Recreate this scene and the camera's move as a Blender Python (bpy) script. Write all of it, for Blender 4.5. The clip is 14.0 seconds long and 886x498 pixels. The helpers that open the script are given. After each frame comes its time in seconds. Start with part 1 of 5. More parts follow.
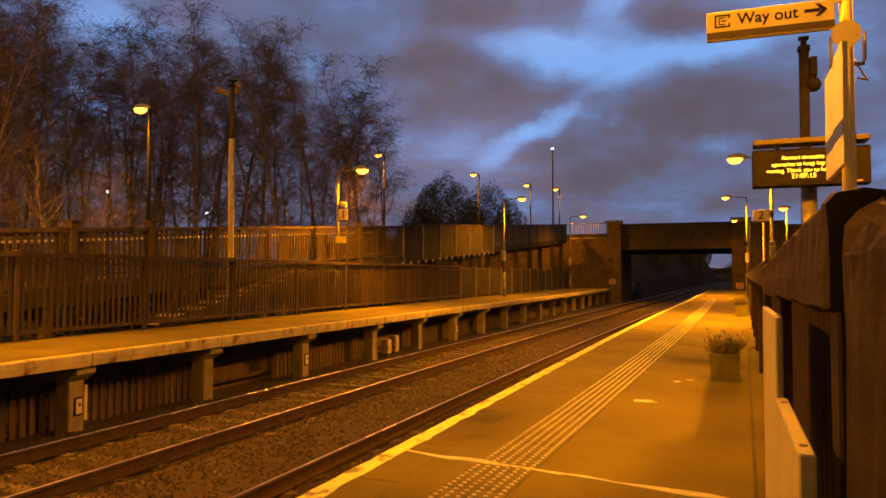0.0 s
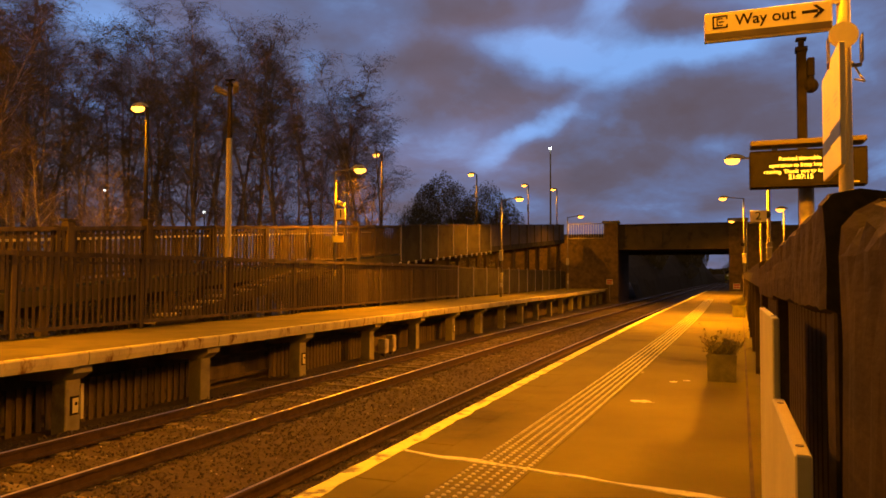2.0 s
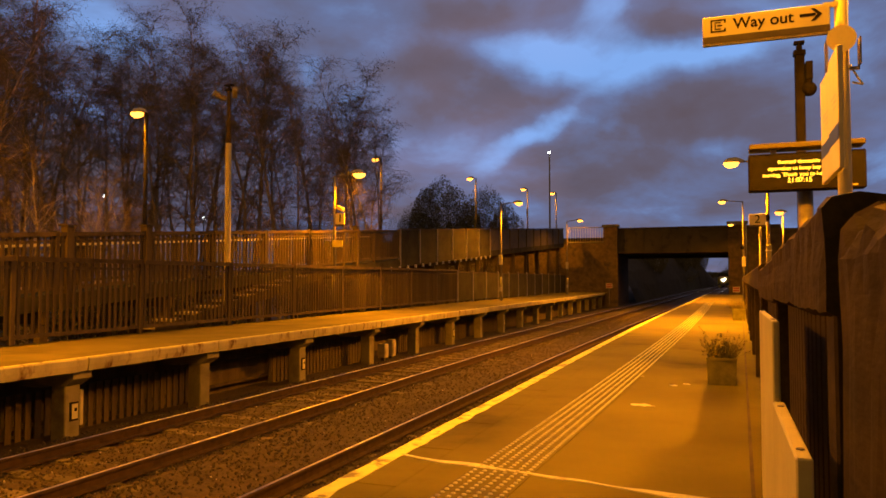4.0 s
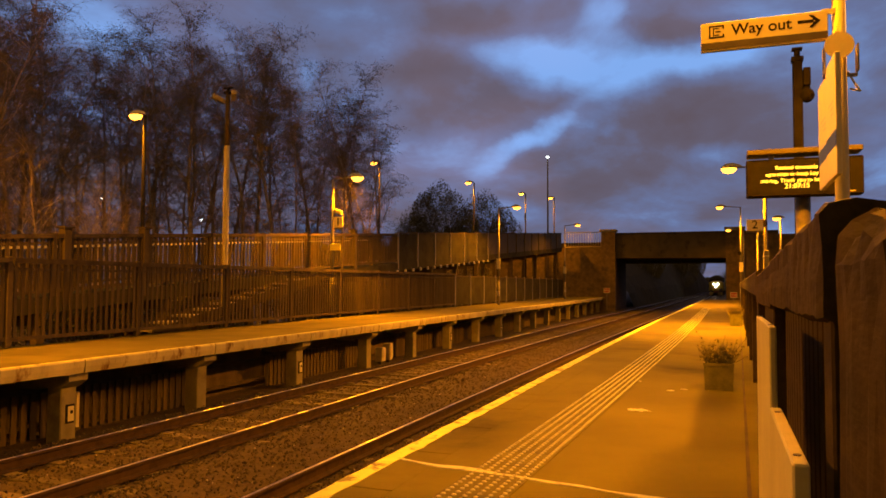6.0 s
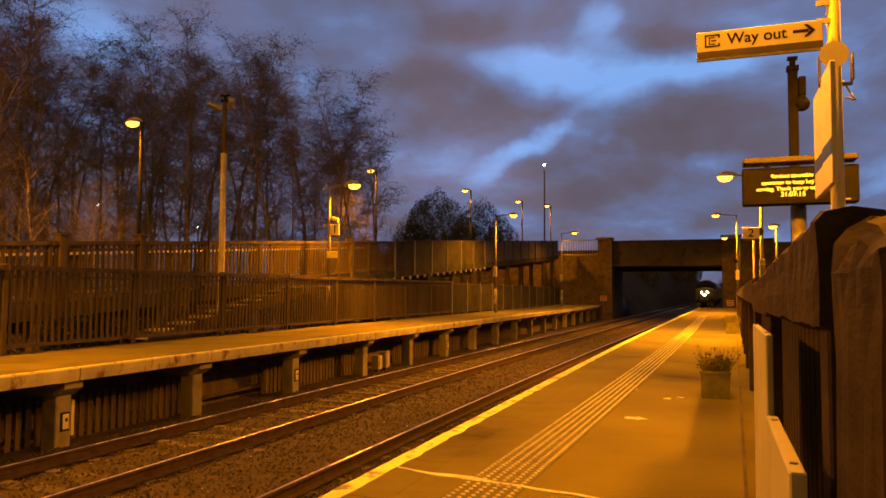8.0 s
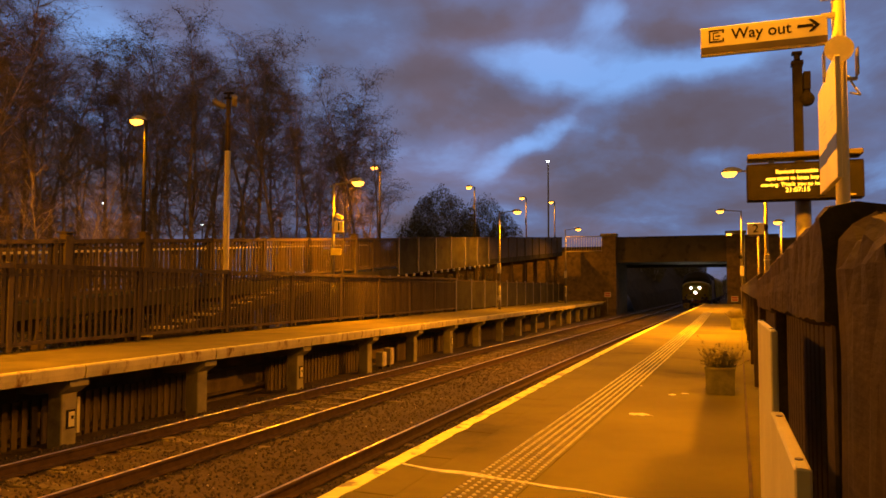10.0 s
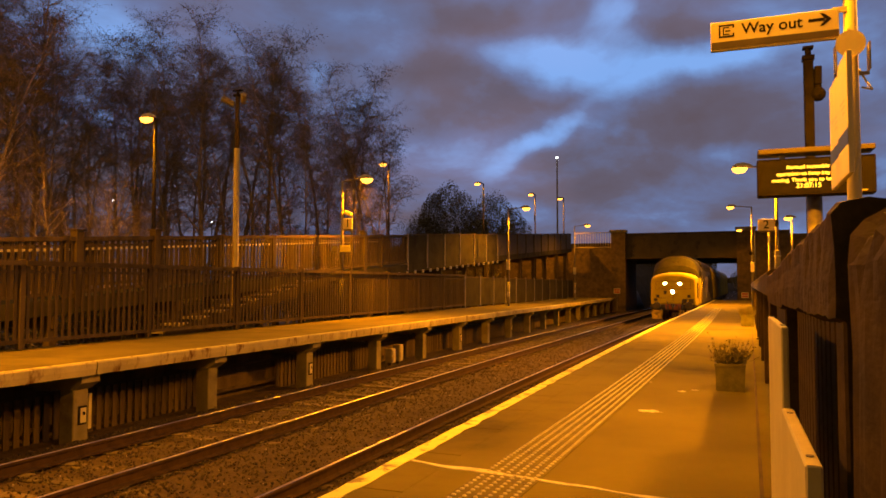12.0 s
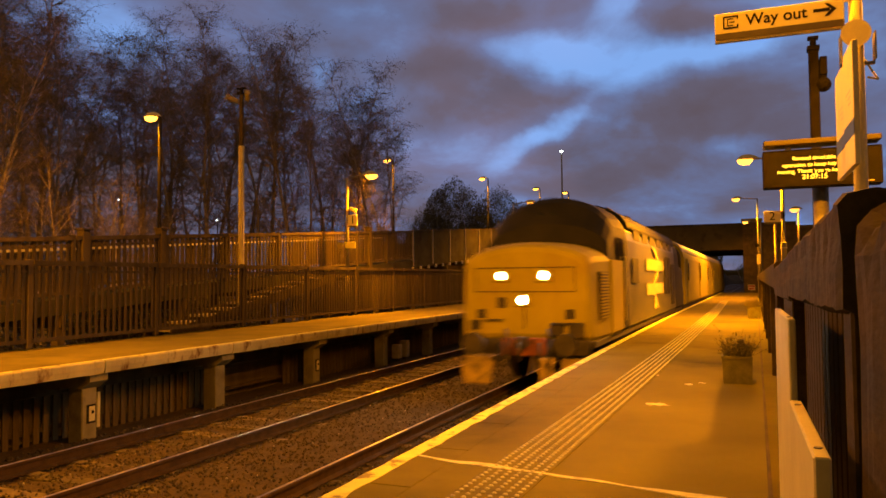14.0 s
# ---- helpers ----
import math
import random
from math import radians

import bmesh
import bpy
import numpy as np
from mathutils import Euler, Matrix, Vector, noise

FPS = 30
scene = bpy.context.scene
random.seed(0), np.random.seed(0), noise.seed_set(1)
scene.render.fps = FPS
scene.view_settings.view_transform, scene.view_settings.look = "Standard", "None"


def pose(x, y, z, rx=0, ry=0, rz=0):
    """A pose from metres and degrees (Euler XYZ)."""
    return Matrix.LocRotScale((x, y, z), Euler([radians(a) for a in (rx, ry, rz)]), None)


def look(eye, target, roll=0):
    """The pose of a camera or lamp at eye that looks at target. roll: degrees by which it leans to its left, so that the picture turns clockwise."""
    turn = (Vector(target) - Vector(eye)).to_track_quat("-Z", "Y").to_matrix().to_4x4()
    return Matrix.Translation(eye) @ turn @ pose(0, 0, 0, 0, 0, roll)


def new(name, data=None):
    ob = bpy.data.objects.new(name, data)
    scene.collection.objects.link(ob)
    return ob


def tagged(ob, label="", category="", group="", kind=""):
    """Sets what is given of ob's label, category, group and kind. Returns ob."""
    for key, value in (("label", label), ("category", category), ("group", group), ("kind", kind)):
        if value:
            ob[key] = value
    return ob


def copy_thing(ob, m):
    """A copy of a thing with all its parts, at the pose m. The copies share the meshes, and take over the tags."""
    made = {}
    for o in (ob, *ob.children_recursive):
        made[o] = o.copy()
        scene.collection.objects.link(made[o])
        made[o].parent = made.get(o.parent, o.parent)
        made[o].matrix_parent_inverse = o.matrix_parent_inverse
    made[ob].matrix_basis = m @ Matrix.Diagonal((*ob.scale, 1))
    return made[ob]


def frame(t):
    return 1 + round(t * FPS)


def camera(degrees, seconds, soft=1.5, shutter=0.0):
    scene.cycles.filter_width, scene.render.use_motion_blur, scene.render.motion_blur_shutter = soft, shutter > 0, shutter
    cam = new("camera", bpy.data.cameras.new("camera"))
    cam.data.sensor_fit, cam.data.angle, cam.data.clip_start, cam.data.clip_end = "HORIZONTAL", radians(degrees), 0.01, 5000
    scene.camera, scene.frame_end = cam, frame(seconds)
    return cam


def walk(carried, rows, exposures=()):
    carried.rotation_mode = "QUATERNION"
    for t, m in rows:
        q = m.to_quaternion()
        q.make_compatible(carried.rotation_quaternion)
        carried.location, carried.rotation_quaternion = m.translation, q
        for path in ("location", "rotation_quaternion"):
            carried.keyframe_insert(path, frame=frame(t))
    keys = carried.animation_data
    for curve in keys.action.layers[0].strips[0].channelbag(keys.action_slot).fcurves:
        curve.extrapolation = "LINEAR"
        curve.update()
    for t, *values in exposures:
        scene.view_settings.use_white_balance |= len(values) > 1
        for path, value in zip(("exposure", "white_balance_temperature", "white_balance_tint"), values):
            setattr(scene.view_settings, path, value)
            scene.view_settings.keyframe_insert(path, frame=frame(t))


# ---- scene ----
EYE = Vector((0.0, 0.0, 2.12))


def aim(yaw, pitch, roll):
    y, p = radians(yaw), radians(pitch)
    way = Vector((-math.sin(y) * math.cos(p), math.cos(y) * math.cos(p), math.sin(p)))
    return look(EYE, EYE + way, roll)


cam = camera(62.17, 14.0, soft=1.6, shutter=1.0)
TURNS = [(0, 21.076, 2.060, 0.000), (0.5, 21.191, 1.945, 0.323), (1, 21.359, 1.764, 0.419), (1.5, 21.182, 1.783, 0.391),
         (2, 20.878, 2.045, 0.158), (2.5, 20.792, 2.198, -0.047), (3, 20.843, 2.304, -0.065), (5.5, 20.748, 2.478, 0.051),
         (6, 20.670, 2.685, 0.256), (6.5, 20.720, 2.811, 0.253), (7, 20.687, 2.958, 0.284), (7.5, 20.505, 3.132, 0.379),
         (8, 20.421, 3.285, 0.314), (10.5, 20.814, 3.004, 0.107), (11, 20.916, 3.024, 0.070), (11.5, 21.145, 2.970, 0.004),
         (12, 21.414, 2.772, 0.074), (12.5, 21.549, 2.530, 0.089), (13, 21.581, 2.466, 0.023), (13.5, 21.616, 2.483, -0.256),
         (14, 21.827, 2.416, -0.532)]
walk(cam, [(t, aim(a, b, c)) for t, a, b, c in TURNS], exposures=[(0, 0.14), (14, 0.14)])


# ---- dusk sky ----
# breaks (+) and banks (-) of cloud: azimuth right of north, elevation, half length, half height, slant in degrees, depth
GAPS = [(-13.0, 16.4, 5.3, 2.0, -15, 0.16), (-6.2, 15.7, 4.8, 2.4, 0, 0.17), (-0.9, 16.4, 5.3, 1.5, 12, 0.13),
        (-13.4, 11.6, 6.6, 1.1, 26, 0.17), (-8.9, 19.4, 2.0, 2.0, 0, 0.10), (-27.0, 18.7, 5.3, 3.1, 0, 0.07),
        (-46.0, 17.5, 4.8, 2.6, 0, 0.09), (-44.0, 7.0, 16.0, 5.5, 0, -0.12), (8.7, 12.7, 3.1, 0.9, 15, 0.08), (-30.1, 15.8, 1.2, 1.2, 60, 0.09),
        (0.6, 9.5, 3.1, 0.8, 8, 0.12), (-17.1, 5.6, 9.5, 1.6, 0, 0.03), (-8.7, 12.4, 2.6, 1.0, 30, 0.08),
        (-35.9, 18.9, 5.7, 2.6, 0, 0.05), (-20.0, 12.9, 5.3, 2.4, 0, -0.09), (-22.6, 16.6, 4.4, 2.2, 0, -0.07),
        (-3.7, 8.5, 10.1, 2.0, 6, -0.08), (-2.1, 12.0, 6.2, 1.7, 14, -0.10), (-17.3, 20.1, 4.8, 1.8, 0, -0.07),
        (-3.3, 18.7, 4.0, 1.3, 0, -0.09), (6.5, 10.5, 6.6, 2.6, 0, -0.05)]


def dusk_world():
    w = bpy.data.worlds.new("dusk_sky")
    scene.world = w
    w.use_nodes = True
    nt = w.node_tree
    nt.nodes.clear()
    N, L = nt.nodes.new, nt.links.new
    out, bg = N("ShaderNodeOutputWorld"), N("ShaderNodeBackground")
    tc, sep = N("ShaderNodeTexCoord"), N("ShaderNodeSeparateXYZ")
    L(tc.outputs["Generated"], sep.inputs[0])
    # cloud layer on a high plane
    up = N("ShaderNodeMath"); up.operation = "MAXIMUM"; up.inputs[1].default_value = 0.0
    L(sep.outputs["Z"], up.inputs[0])
    lift = N("ShaderNodeMath"); lift.operation = "ADD"; lift.inputs[1].default_value = 0.22
    L(up.outputs[0], lift.inputs[0])
    div = N("ShaderNodeVectorMath"); div.operation = "DIVIDE"
    comb = N("ShaderNodeCombineXYZ")
    for i in range(3):
        L(lift.outputs[0], comb.inputs[i])
    L(tc.outputs["Generated"], div.inputs[0]); L(comb.outputs[0], div.inputs[1])
    mp = N("ShaderNodeMapping")
    mp.inputs["Location"].default_value = (0.35, 1.7, 3.0)
    mp.inputs["Rotation"].default_value = (0, 0, 0.5)
    mp.inputs["Scale"].default_value = (1.0, 0.75, 1.0)
    L(div.outputs[0], mp.inputs[0])
    big = N("ShaderNodeTexNoise"); big.inputs["Scale"].default_value = 1.9; big.inputs["Detail"].default_value = 8
    big.inputs["Roughness"].default_value = 0.56; big.inputs["Distortion"].default_value = 0.25
    L(mp.outputs[0], big.inputs["Vector"])
    soft = N("ShaderNodeTexNoise"); soft.inputs["Scale"].default_value = 7.0; soft.inputs["Detail"].default_value = 7
    L(tc.outputs["Generated"], soft.inputs["Vector"])
    ramp = N("ShaderNodeValToRGB")
    e = ramp.color_ramp.elements
    e[0].position, e[0].color = 0.27, (0.118, 0.222, 0.46, 1)
    e[1].position, e[1].color = 0.70, (0.062, 0.046, 0.056, 1)
    m = e.new(0.45); m.color = (0.074, 0.092, 0.176, 1)
    m = e.new(0.56); m.color = (0.068, 0.060, 0.088, 1)
    # azimuth and elevation, frayed by fine noise
    az = N("ShaderNodeMath"); az.operation = "ARCTAN2"
    L(sep.outputs["X"], az.inputs[0]); L(sep.outputs["Y"], az.inputs[1])
    el = N("ShaderNodeMath"); el.operation = "ARCSINE"
    L(sep.outputs["Z"], el.inputs[0])
    sky = N("ShaderNodeCombineXYZ")
    L(az.outputs[0], sky.inputs[0]); L(el.outputs[0], sky.inputs[1])
    mid = N("ShaderNodeVectorMath"); mid.operation = "SUBTRACT"; mid.inputs[1].default_value = (0.5, 0.5, 0.5)
    L(soft.outputs["Color"], mid.inputs[0])
    fray = N("ShaderNodeVectorMath"); fray.operation = "MULTIPLY_ADD"; fray.inputs[1].default_value = (0.17, 0.10, 0.0)
    L(mid.outputs[0], fray.inputs[0]); L(sky.outputs[0], fray.inputs[2])
    calm = N("ShaderNodeMapRange"); calm.clamp = False
    calm.inputs["To Min"].default_value, calm.inputs["To Max"].default_value = 0.16, 0.82
    L(big.outputs["Fac"], calm.inputs[0])
    wisp = N("ShaderNodeMath"); wisp.operation = "MULTIPLY_ADD"; wisp.inputs[1].default_value = 0.20
    L(soft.outputs["Fac"], wisp.inputs[0]); L(calm.outputs[0], wisp.inputs[2])
    level = N("ShaderNodeMath"); level.operation = "SUBTRACT"; level.inputs[1].default_value = 0.11
    L(wisp.outputs[0], level.inputs[0])
    fac = level.outputs[0]
    for a, b, la, lb, slant, deep in GAPS:
        at = N("ShaderNodeMapping"); at.vector_type = "TEXTURE"
        at.inputs["Location"].default_value = (radians(a), radians(b), 0)
        at.inputs["Rotation"].default_value = (0, 0, radians(slant))
        at.inputs["Scale"].default_value = (radians(la) * 1.35, radians(lb) * 1.35, 1)
        L(fray.outputs[0], at.inputs[0])
        far = N("ShaderNodeVectorMath"); far.operation = "LENGTH"
        L(at.outputs[0], far.inputs[0])
        mr = N("ShaderNodeMapRange"); mr.interpolation_type = "SMOOTHSTEP"
        mr.inputs["From Min"].default_value, mr.inputs["From Max"].default_value = 0.0, 1.0
        mr.inputs["To Min"].default_value, mr.inputs["To Max"].default_value = deep * 1.25, 0.0
        L(far.outputs["Value"], mr.inputs[0])
        ms = N("ShaderNodeMath"); ms.operation = "SUBTRACT"
        L(fac, ms.inputs[0]); L(mr.outputs[0], ms.inputs[1])
        fac = ms.outputs[0]
    L(fac, ramp.inputs[0])
    # town glow on the cloud undersides, from lamps below
    sm = N("ShaderNodeTexNoise"); sm.inputs["Scale"].default_value = 1.1; sm.inputs["Detail"].default_value = 3
    L(div.outputs[0], sm.inputs["Vector"])
    r2 = N("ShaderNodeMapRange"); r2.inputs["From Min"].default_value = 0.5; r2.inputs["From Max"].default_value = 0.75
    L(sm.outputs["Fac"], r2.inputs[0])
    mix = N("ShaderNodeMix"); mix.data_type = "RGBA"; mix.blend_type = "ADD"
    mul = N("ShaderNodeMath"); mul.operation = "MULTIPLY"; mul.inputs[1].default_value = 0.45
    L(r2.outputs[0], mul.inputs[0]); L(mul.outputs[0], mix.inputs["Factor"])
    L(ramp.outputs[0], mix.inputs["A"]); mix.inputs["B"].default_value = (0.07, 0.035, 0.035, 1)
    # twilight weakens towards the zenith and away from the afterglow
    fade = N("ShaderNodeMapRange"); fade.interpolation_type = "SMOOTHSTEP"
    fade.inputs["From Min"].default_value, fade.inputs["From Max"].default_value = 0.40, 0.85
    fade.inputs["To Min"].default_value, fade.inputs["To Max"].default_value = 1.0, 0.1
    L(sep.outputs["Z"], fade.inputs[0])
    back = N("ShaderNodeMapRange"); back.interpolation_type = "SMOOTHSTEP"
    back.inputs["From Min"].default_value, back.inputs["From Max"].default_value = -0.4, 0.55
    back.inputs["To Min"].default_value, back.inputs["To Max"].default_value = 0.12, 1.0
    L(sep.outputs["Y"], back.inputs[0])
    dim = N("ShaderNodeMath"); dim.operation = "MULTIPLY"
    L(fade.outputs[0], dim.inputs[0]); L(back.outputs[0], dim.inputs[1])
    # overhead and behind, out of view: amber town-cloud glow added to fill the darks
    town = N("ShaderNodeMix"); town.data_type = "RGBA"
    town.inputs["A"].default_value = (0.150, 0.074, 0.012, 1)
    L(dim.outputs[0], town.inputs["Factor"]); L(mix.outputs["Result"], town.inputs["B"])
    L(town.outputs["Result"], bg.inputs["Color"])
    bg.inputs["Strength"].default_value = 1.7
    L(bg.outputs[0], out.inputs[0])


dusk_world()
SODIUM = (1.0, 0.305, 0.0)


def lamp_light(name, at, watts, radius=0.12, colour=SODIUM, kind="SPOT"):
    d = bpy.data.lights.new(name, kind)
    d.energy, d.color, d.shadow_soft_size = watts, colour, radius
    if kind == "SPOT":
        d.spot_size, d.spot_blend = radians(168), 0.5
    o = new(name, d)
    o.location = at
    return o


# ---- materials ----
def surf(name, c1, c2, scale=3.0, rough=0.8, bump=0.2, metal=0.0, fine=60.0, rnd=0.0, stain=None, stain_scale=1.3, spec=0.5,
         stretch=(1, 1, 1), cut=(0.55, 0.7)):
    m = bpy.data.materials.new(name)
    m.use_nodes = True
    nt = m.node_tree
    N, L = nt.nodes.new, nt.links.new
    b = nt.nodes["Principled BSDF"]
    b.inputs["Roughness"].default_value, b.inputs["Metallic"].default_value = rough, metal
    b.inputs["Specular IOR Level"].default_value = spec
    tc = N("ShaderNodeTexCoord")
    mp = N("ShaderNodeMapping"); mp.inputs["Scale"].default_value = stretch
    L(tc.outputs["Object"], mp.inputs[0])
    n1 = N("ShaderNodeTexNoise"); n1.inputs["Scale"].default_value = scale; n1.inputs["Detail"].default_value = 5
    n2 = N("ShaderNodeTexNoise"); n2.inputs["Scale"].default_value = fine; n2.inputs["Detail"].default_value = 3
    L(mp.outputs[0], n1.inputs["Vector"]); L(mp.outputs[0], n2.inputs["Vector"])
    r = N("ShaderNodeMapRange"); r.inputs["From Min"].default_value = 0.32; r.inputs["From Max"].default_value = 0.68
    add = N("ShaderNodeMath"); add.operation = "MULTIPLY_ADD"; add.inputs[1].default_value = 0.35
    L(n2.outputs["Fac"], add.inputs[0]); L(n1.outputs["Fac"], add.inputs[2])
    sub = N("ShaderNodeMath"); sub.operation = "SUBTRACT"; sub.inputs[1].default_value = 0.175
    L(add.outputs[0], sub.inputs[0]); L(sub.outputs[0], r.inputs[0])
    mx = N("ShaderNodeMix"); mx.data_type = "RGBA"
    mx.inputs["A"].default_value, mx.inputs["B"].default_value = (*c1, 1), (*c2, 1)
    L(r.outputs[0], mx.inputs["Factor"])
    col = mx.outputs["Result"]
    if stain:
        n3 = N("ShaderNodeTexNoise"); n3.inputs["Scale"].default_value = stain_scale; n3.inputs["Detail"].default_value = 6
        n3.inputs["Roughness"].default_value = 0.65
        L(mp.outputs[0], n3.inputs["Vector"])
        r3 = N("ShaderNodeMapRange"); r3.inputs["From Min"].default_value, r3.inputs["From Max"].default_value = cut
        L(n3.outputs["Fac"], r3.inputs[0])
        m3 = N("ShaderNodeMix"); m3.data_type = "RGBA"; m3.inputs["B"].default_value = (*stain, 1)
        L(col, m3.inputs["A"]); L(r3.outputs[0], m3.inputs["Factor"])
        col = m3.outputs["Result"]
    if rnd:
        oi = N("ShaderNodeObjectInfo")
        rr = N("ShaderNodeMapRange"); rr.inputs["To Min"].default_value, rr.inputs["To Max"].default_value = 1 - rnd, 1 + rnd
        L(oi.outputs["Random"], rr.inputs[0])
        hs = N("ShaderNodeHueSaturation")
        L(rr.outputs[0], hs.inputs["Value"]); L(col, hs.inputs["Color"])
        col = hs.outputs[0]
    L(col, b.inputs["Base Color"])
    if bump:
        bp = N("ShaderNodeBump"); bp.inputs["Strength"].default_value = bump; bp.inputs["Distance"].default_value = 0.01
        L(add.outputs[0], bp.inputs["Height"]); L(bp.outputs[0], b.inputs["Normal"])
    rv = N("ShaderNodeMapRange"); rv.inputs["To Min"].default_value = max(0.02, rough - 0.12); rv.inputs["To Max"].default_value = min(1, rough + 0.12)
    L(n1.outputs["Fac"], rv.inputs[0]); L(rv.outputs[0], b.inputs["Roughness"])
    return m


def glow(name, colour, strength):
    m = bpy.data.materials.new(name)
    m.use_nodes = True
    nt = m.node_tree
    b = nt.nodes["Principled BSDF"]
    b.inputs["Base Color"].default_value = (0.05, 0.05, 0.05, 1)
    b.inputs["Emission Color"].default_value = (*colour, 1)
    b.inputs["Emission Strength"].default_value = strength
    return m


M = {}
M["asphalt"] = surf("platform_asphalt", (0.104, 0.092, 0.014), (0.154, 0.136, 0.022), 0.9, 0.95, 0.35, spec=0.06, fine=180, stain=(0.058, 0.050, 0.014), stain_scale=0.45, cut=(0.5, 0.72))
M["asphalt_far"] = surf("resurfaced_asphalt", (0.135, 0.116, 0.020), (0.188, 0.162, 0.030), 0.9, 0.95, 0.3, spec=0.06, fine=150, stain=(0.075, 0.066, 0.018), stain_scale=0.5, cut=(0.5, 0.75))
M["paint_edge"] = surf("edge_paint", (0.56, 0.58, 0.16), (0.66, 0.69, 0.20), 4, 0.8, 0.2, spec=0.12, stain=(0.20, 0.18, 0.10), stain_scale=6, cut=(0.53, 0.62))
M["coping"] = surf("concrete_coping", (0.32, 0.295, 0.14), (0.46, 0.425, 0.20), 2, 0.9, 0.3, spec=0.1, stain=(0.12, 0.062, 0.025), stain_scale=4.5, rnd=0.12, cut=(0.53, 0.66), stretch=(1, 1, 0.35))
M["concrete"] = surf("weathered_concrete", (0.13, 0.12, 0.065), (0.22, 0.205, 0.11), 2.2, 0.95, 0.4, spec=0.1, stain=(0.10, 0.09, 0.07), stain_scale=1.7, rnd=0.15)
M["tactile"] = surf("tactile_concrete", (0.090, 0.080, 0.018), (0.128, 0.114, 0.028), 6, 0.85, 0.3, spec=0.08, rnd=0.1, stain=(0.06, 0.057, 0.05), stain_scale=2)
# blister tops coloured pale for the light they catch, besides wear
M["blister"] = surf("lit_worn_blister", (0.36, 0.36, 0.22), (0.48, 0.48, 0.30), 9, 0.6, 0.1, stain=(0.12, 0.11, 0.10), stain_scale=6)
M["patch"] = surf("joint_mortar", (0.38, 0.38, 0.24), (0.52, 0.52, 0.34), 9, 0.85, 0.4, stain=(0.2, 0.17, 0.14), stain_scale=8)
M["ballast"] = surf("ballast_bed", (0.026, 0.019, 0.010), (0.070, 0.050, 0.026), 26, 0.95, 0.8, fine=90, stain=(0.028, 0.021, 0.015), stain_scale=1.2, spec=0.2)
M["stone"] = surf("ballast_stone", (0.026, 0.020, 0.012), (0.075, 0.058, 0.036), 14, 0.95, 0.6)
M["sleeper"] = surf("worn_sleeper", (0.06, 0.05, 0.034), (0.13, 0.11, 0.075), 5, 0.95, 0.5, spec=0.1, rnd=0.3, stain=(0.08, 0.06, 0.045), stain_scale=3)
M["rail"] = surf("rusty_rail", (0.030, 0.019, 0.009), (0.06, 0.038, 0.018), 7, 0.85, 0.4, spec=0.12)
M["railhead"] = surf("polished_railhead", (0.42, 0.39, 0.31), (0.54, 0.51, 0.42), 0.4, 0.32, 0.0, metal=1.0)
M["soil"] = surf("rough_ground", (0.030, 0.024, 0.012), (0.065, 0.052, 0.028), 0.8, 0.95, 0.8, fine=14)
M["fence"] = surf("dark_fence_timber", (0.046, 0.036, 0.017), (0.092, 0.072, 0.034), 3, 0.85, 0.5, spec=0.12, fine=40, rnd=0.2, stretch=(1, 1, 0.25))
# near fence: base colour lowered so the timber carries its shade
M["fence_near"] = surf("shaded_dark_timber", (0.026, 0.020, 0.007), (0.060, 0.044, 0.015), 5, 0.8, 0.9, spec=0.06, fine=50, stretch=(1, 0.3, 1))
M["ramp"] = surf("painted_ramp_panel", (0.032, 0.031, 0.014), (0.060, 0.056, 0.026), 1.6, 0.95, 0.3, rnd=0.15, spec=0.08, stain=(0.028, 0.023, 0.015))
M["bank"] = surf("scrub_bank", (0.03, 0.026, 0.012), (0.06, 0.05, 0.024), 1.5, 0.95, 1.0, fine=9, spec=0.05)
M["column_dark"] = surf("dark_lamp_column", (0.02, 0.018, 0.016), (0.035, 0.03, 0.026), 6, 0.9, 0.1, spec=0.1)
M["pale_stone"] = surf("pale_ballast_stone", (0.22, 0.20, 0.17), (0.42, 0.39, 0.34), 14, 0.95, 0.6)
M["tread"] = surf("worn_tread", (0.22, 0.20, 0.16), (0.34, 0.31, 0.26), 5, 0.85, 0.3)
M["steel"] = surf("painted_steel", (0.30, 0.30, 0.29), (0.40, 0.40, 0.38), 6, 0.5, 0.1)
M["galv"] = surf("galvanised_steel", (0.14, 0.135, 0.12), (0.21, 0.20, 0.18), 12, 0.7, 0.1)
M["black"] = surf("dark_casing", (0.010, 0.009, 0.008), (0.02, 0.018, 0.016), 8, 0.9, 0.1, spec=0.08)
M["white"] = surf("white_enamel", (0.42, 0.40, 0.18), (0.52, 0.50, 0.24), 4, 0.6, 0.04, spec=0.15)
M["cream_post"] = surf("weathered_mast_paint", (0.34, 0.30, 0.14), (0.44, 0.39, 0.19), 4, 0.7, 0.1)
M["cream"] = surf("sign_face", (0.52, 0.49, 0.32), (0.60, 0.57, 0.38), 3, 0.55, 0.03, spec=0.2)
M["brown"] = surf("sign_band", (0.05, 0.042, 0.03), (0.075, 0.062, 0.045), 5, 0.5, 0.03)
M["ink"] = surf("sign_ink", (0.010, 0.009, 0.010), (0.018, 0.016, 0.018), 5, 0.85, 0.0, spec=0.1)
M["blue"] = surf("blue_sign_band", (0.03, 0.05, 0.22), (0.04, 0.07, 0.28), 5, 0.5, 0.0)
M["brick"] = surf("sooty_brick", (0.072, 0.056, 0.028), (0.125, 0.095, 0.048), 3, 0.95, 0.6, spec=0.1, rnd=0.25, stain=(0.05, 0.04, 0.035))
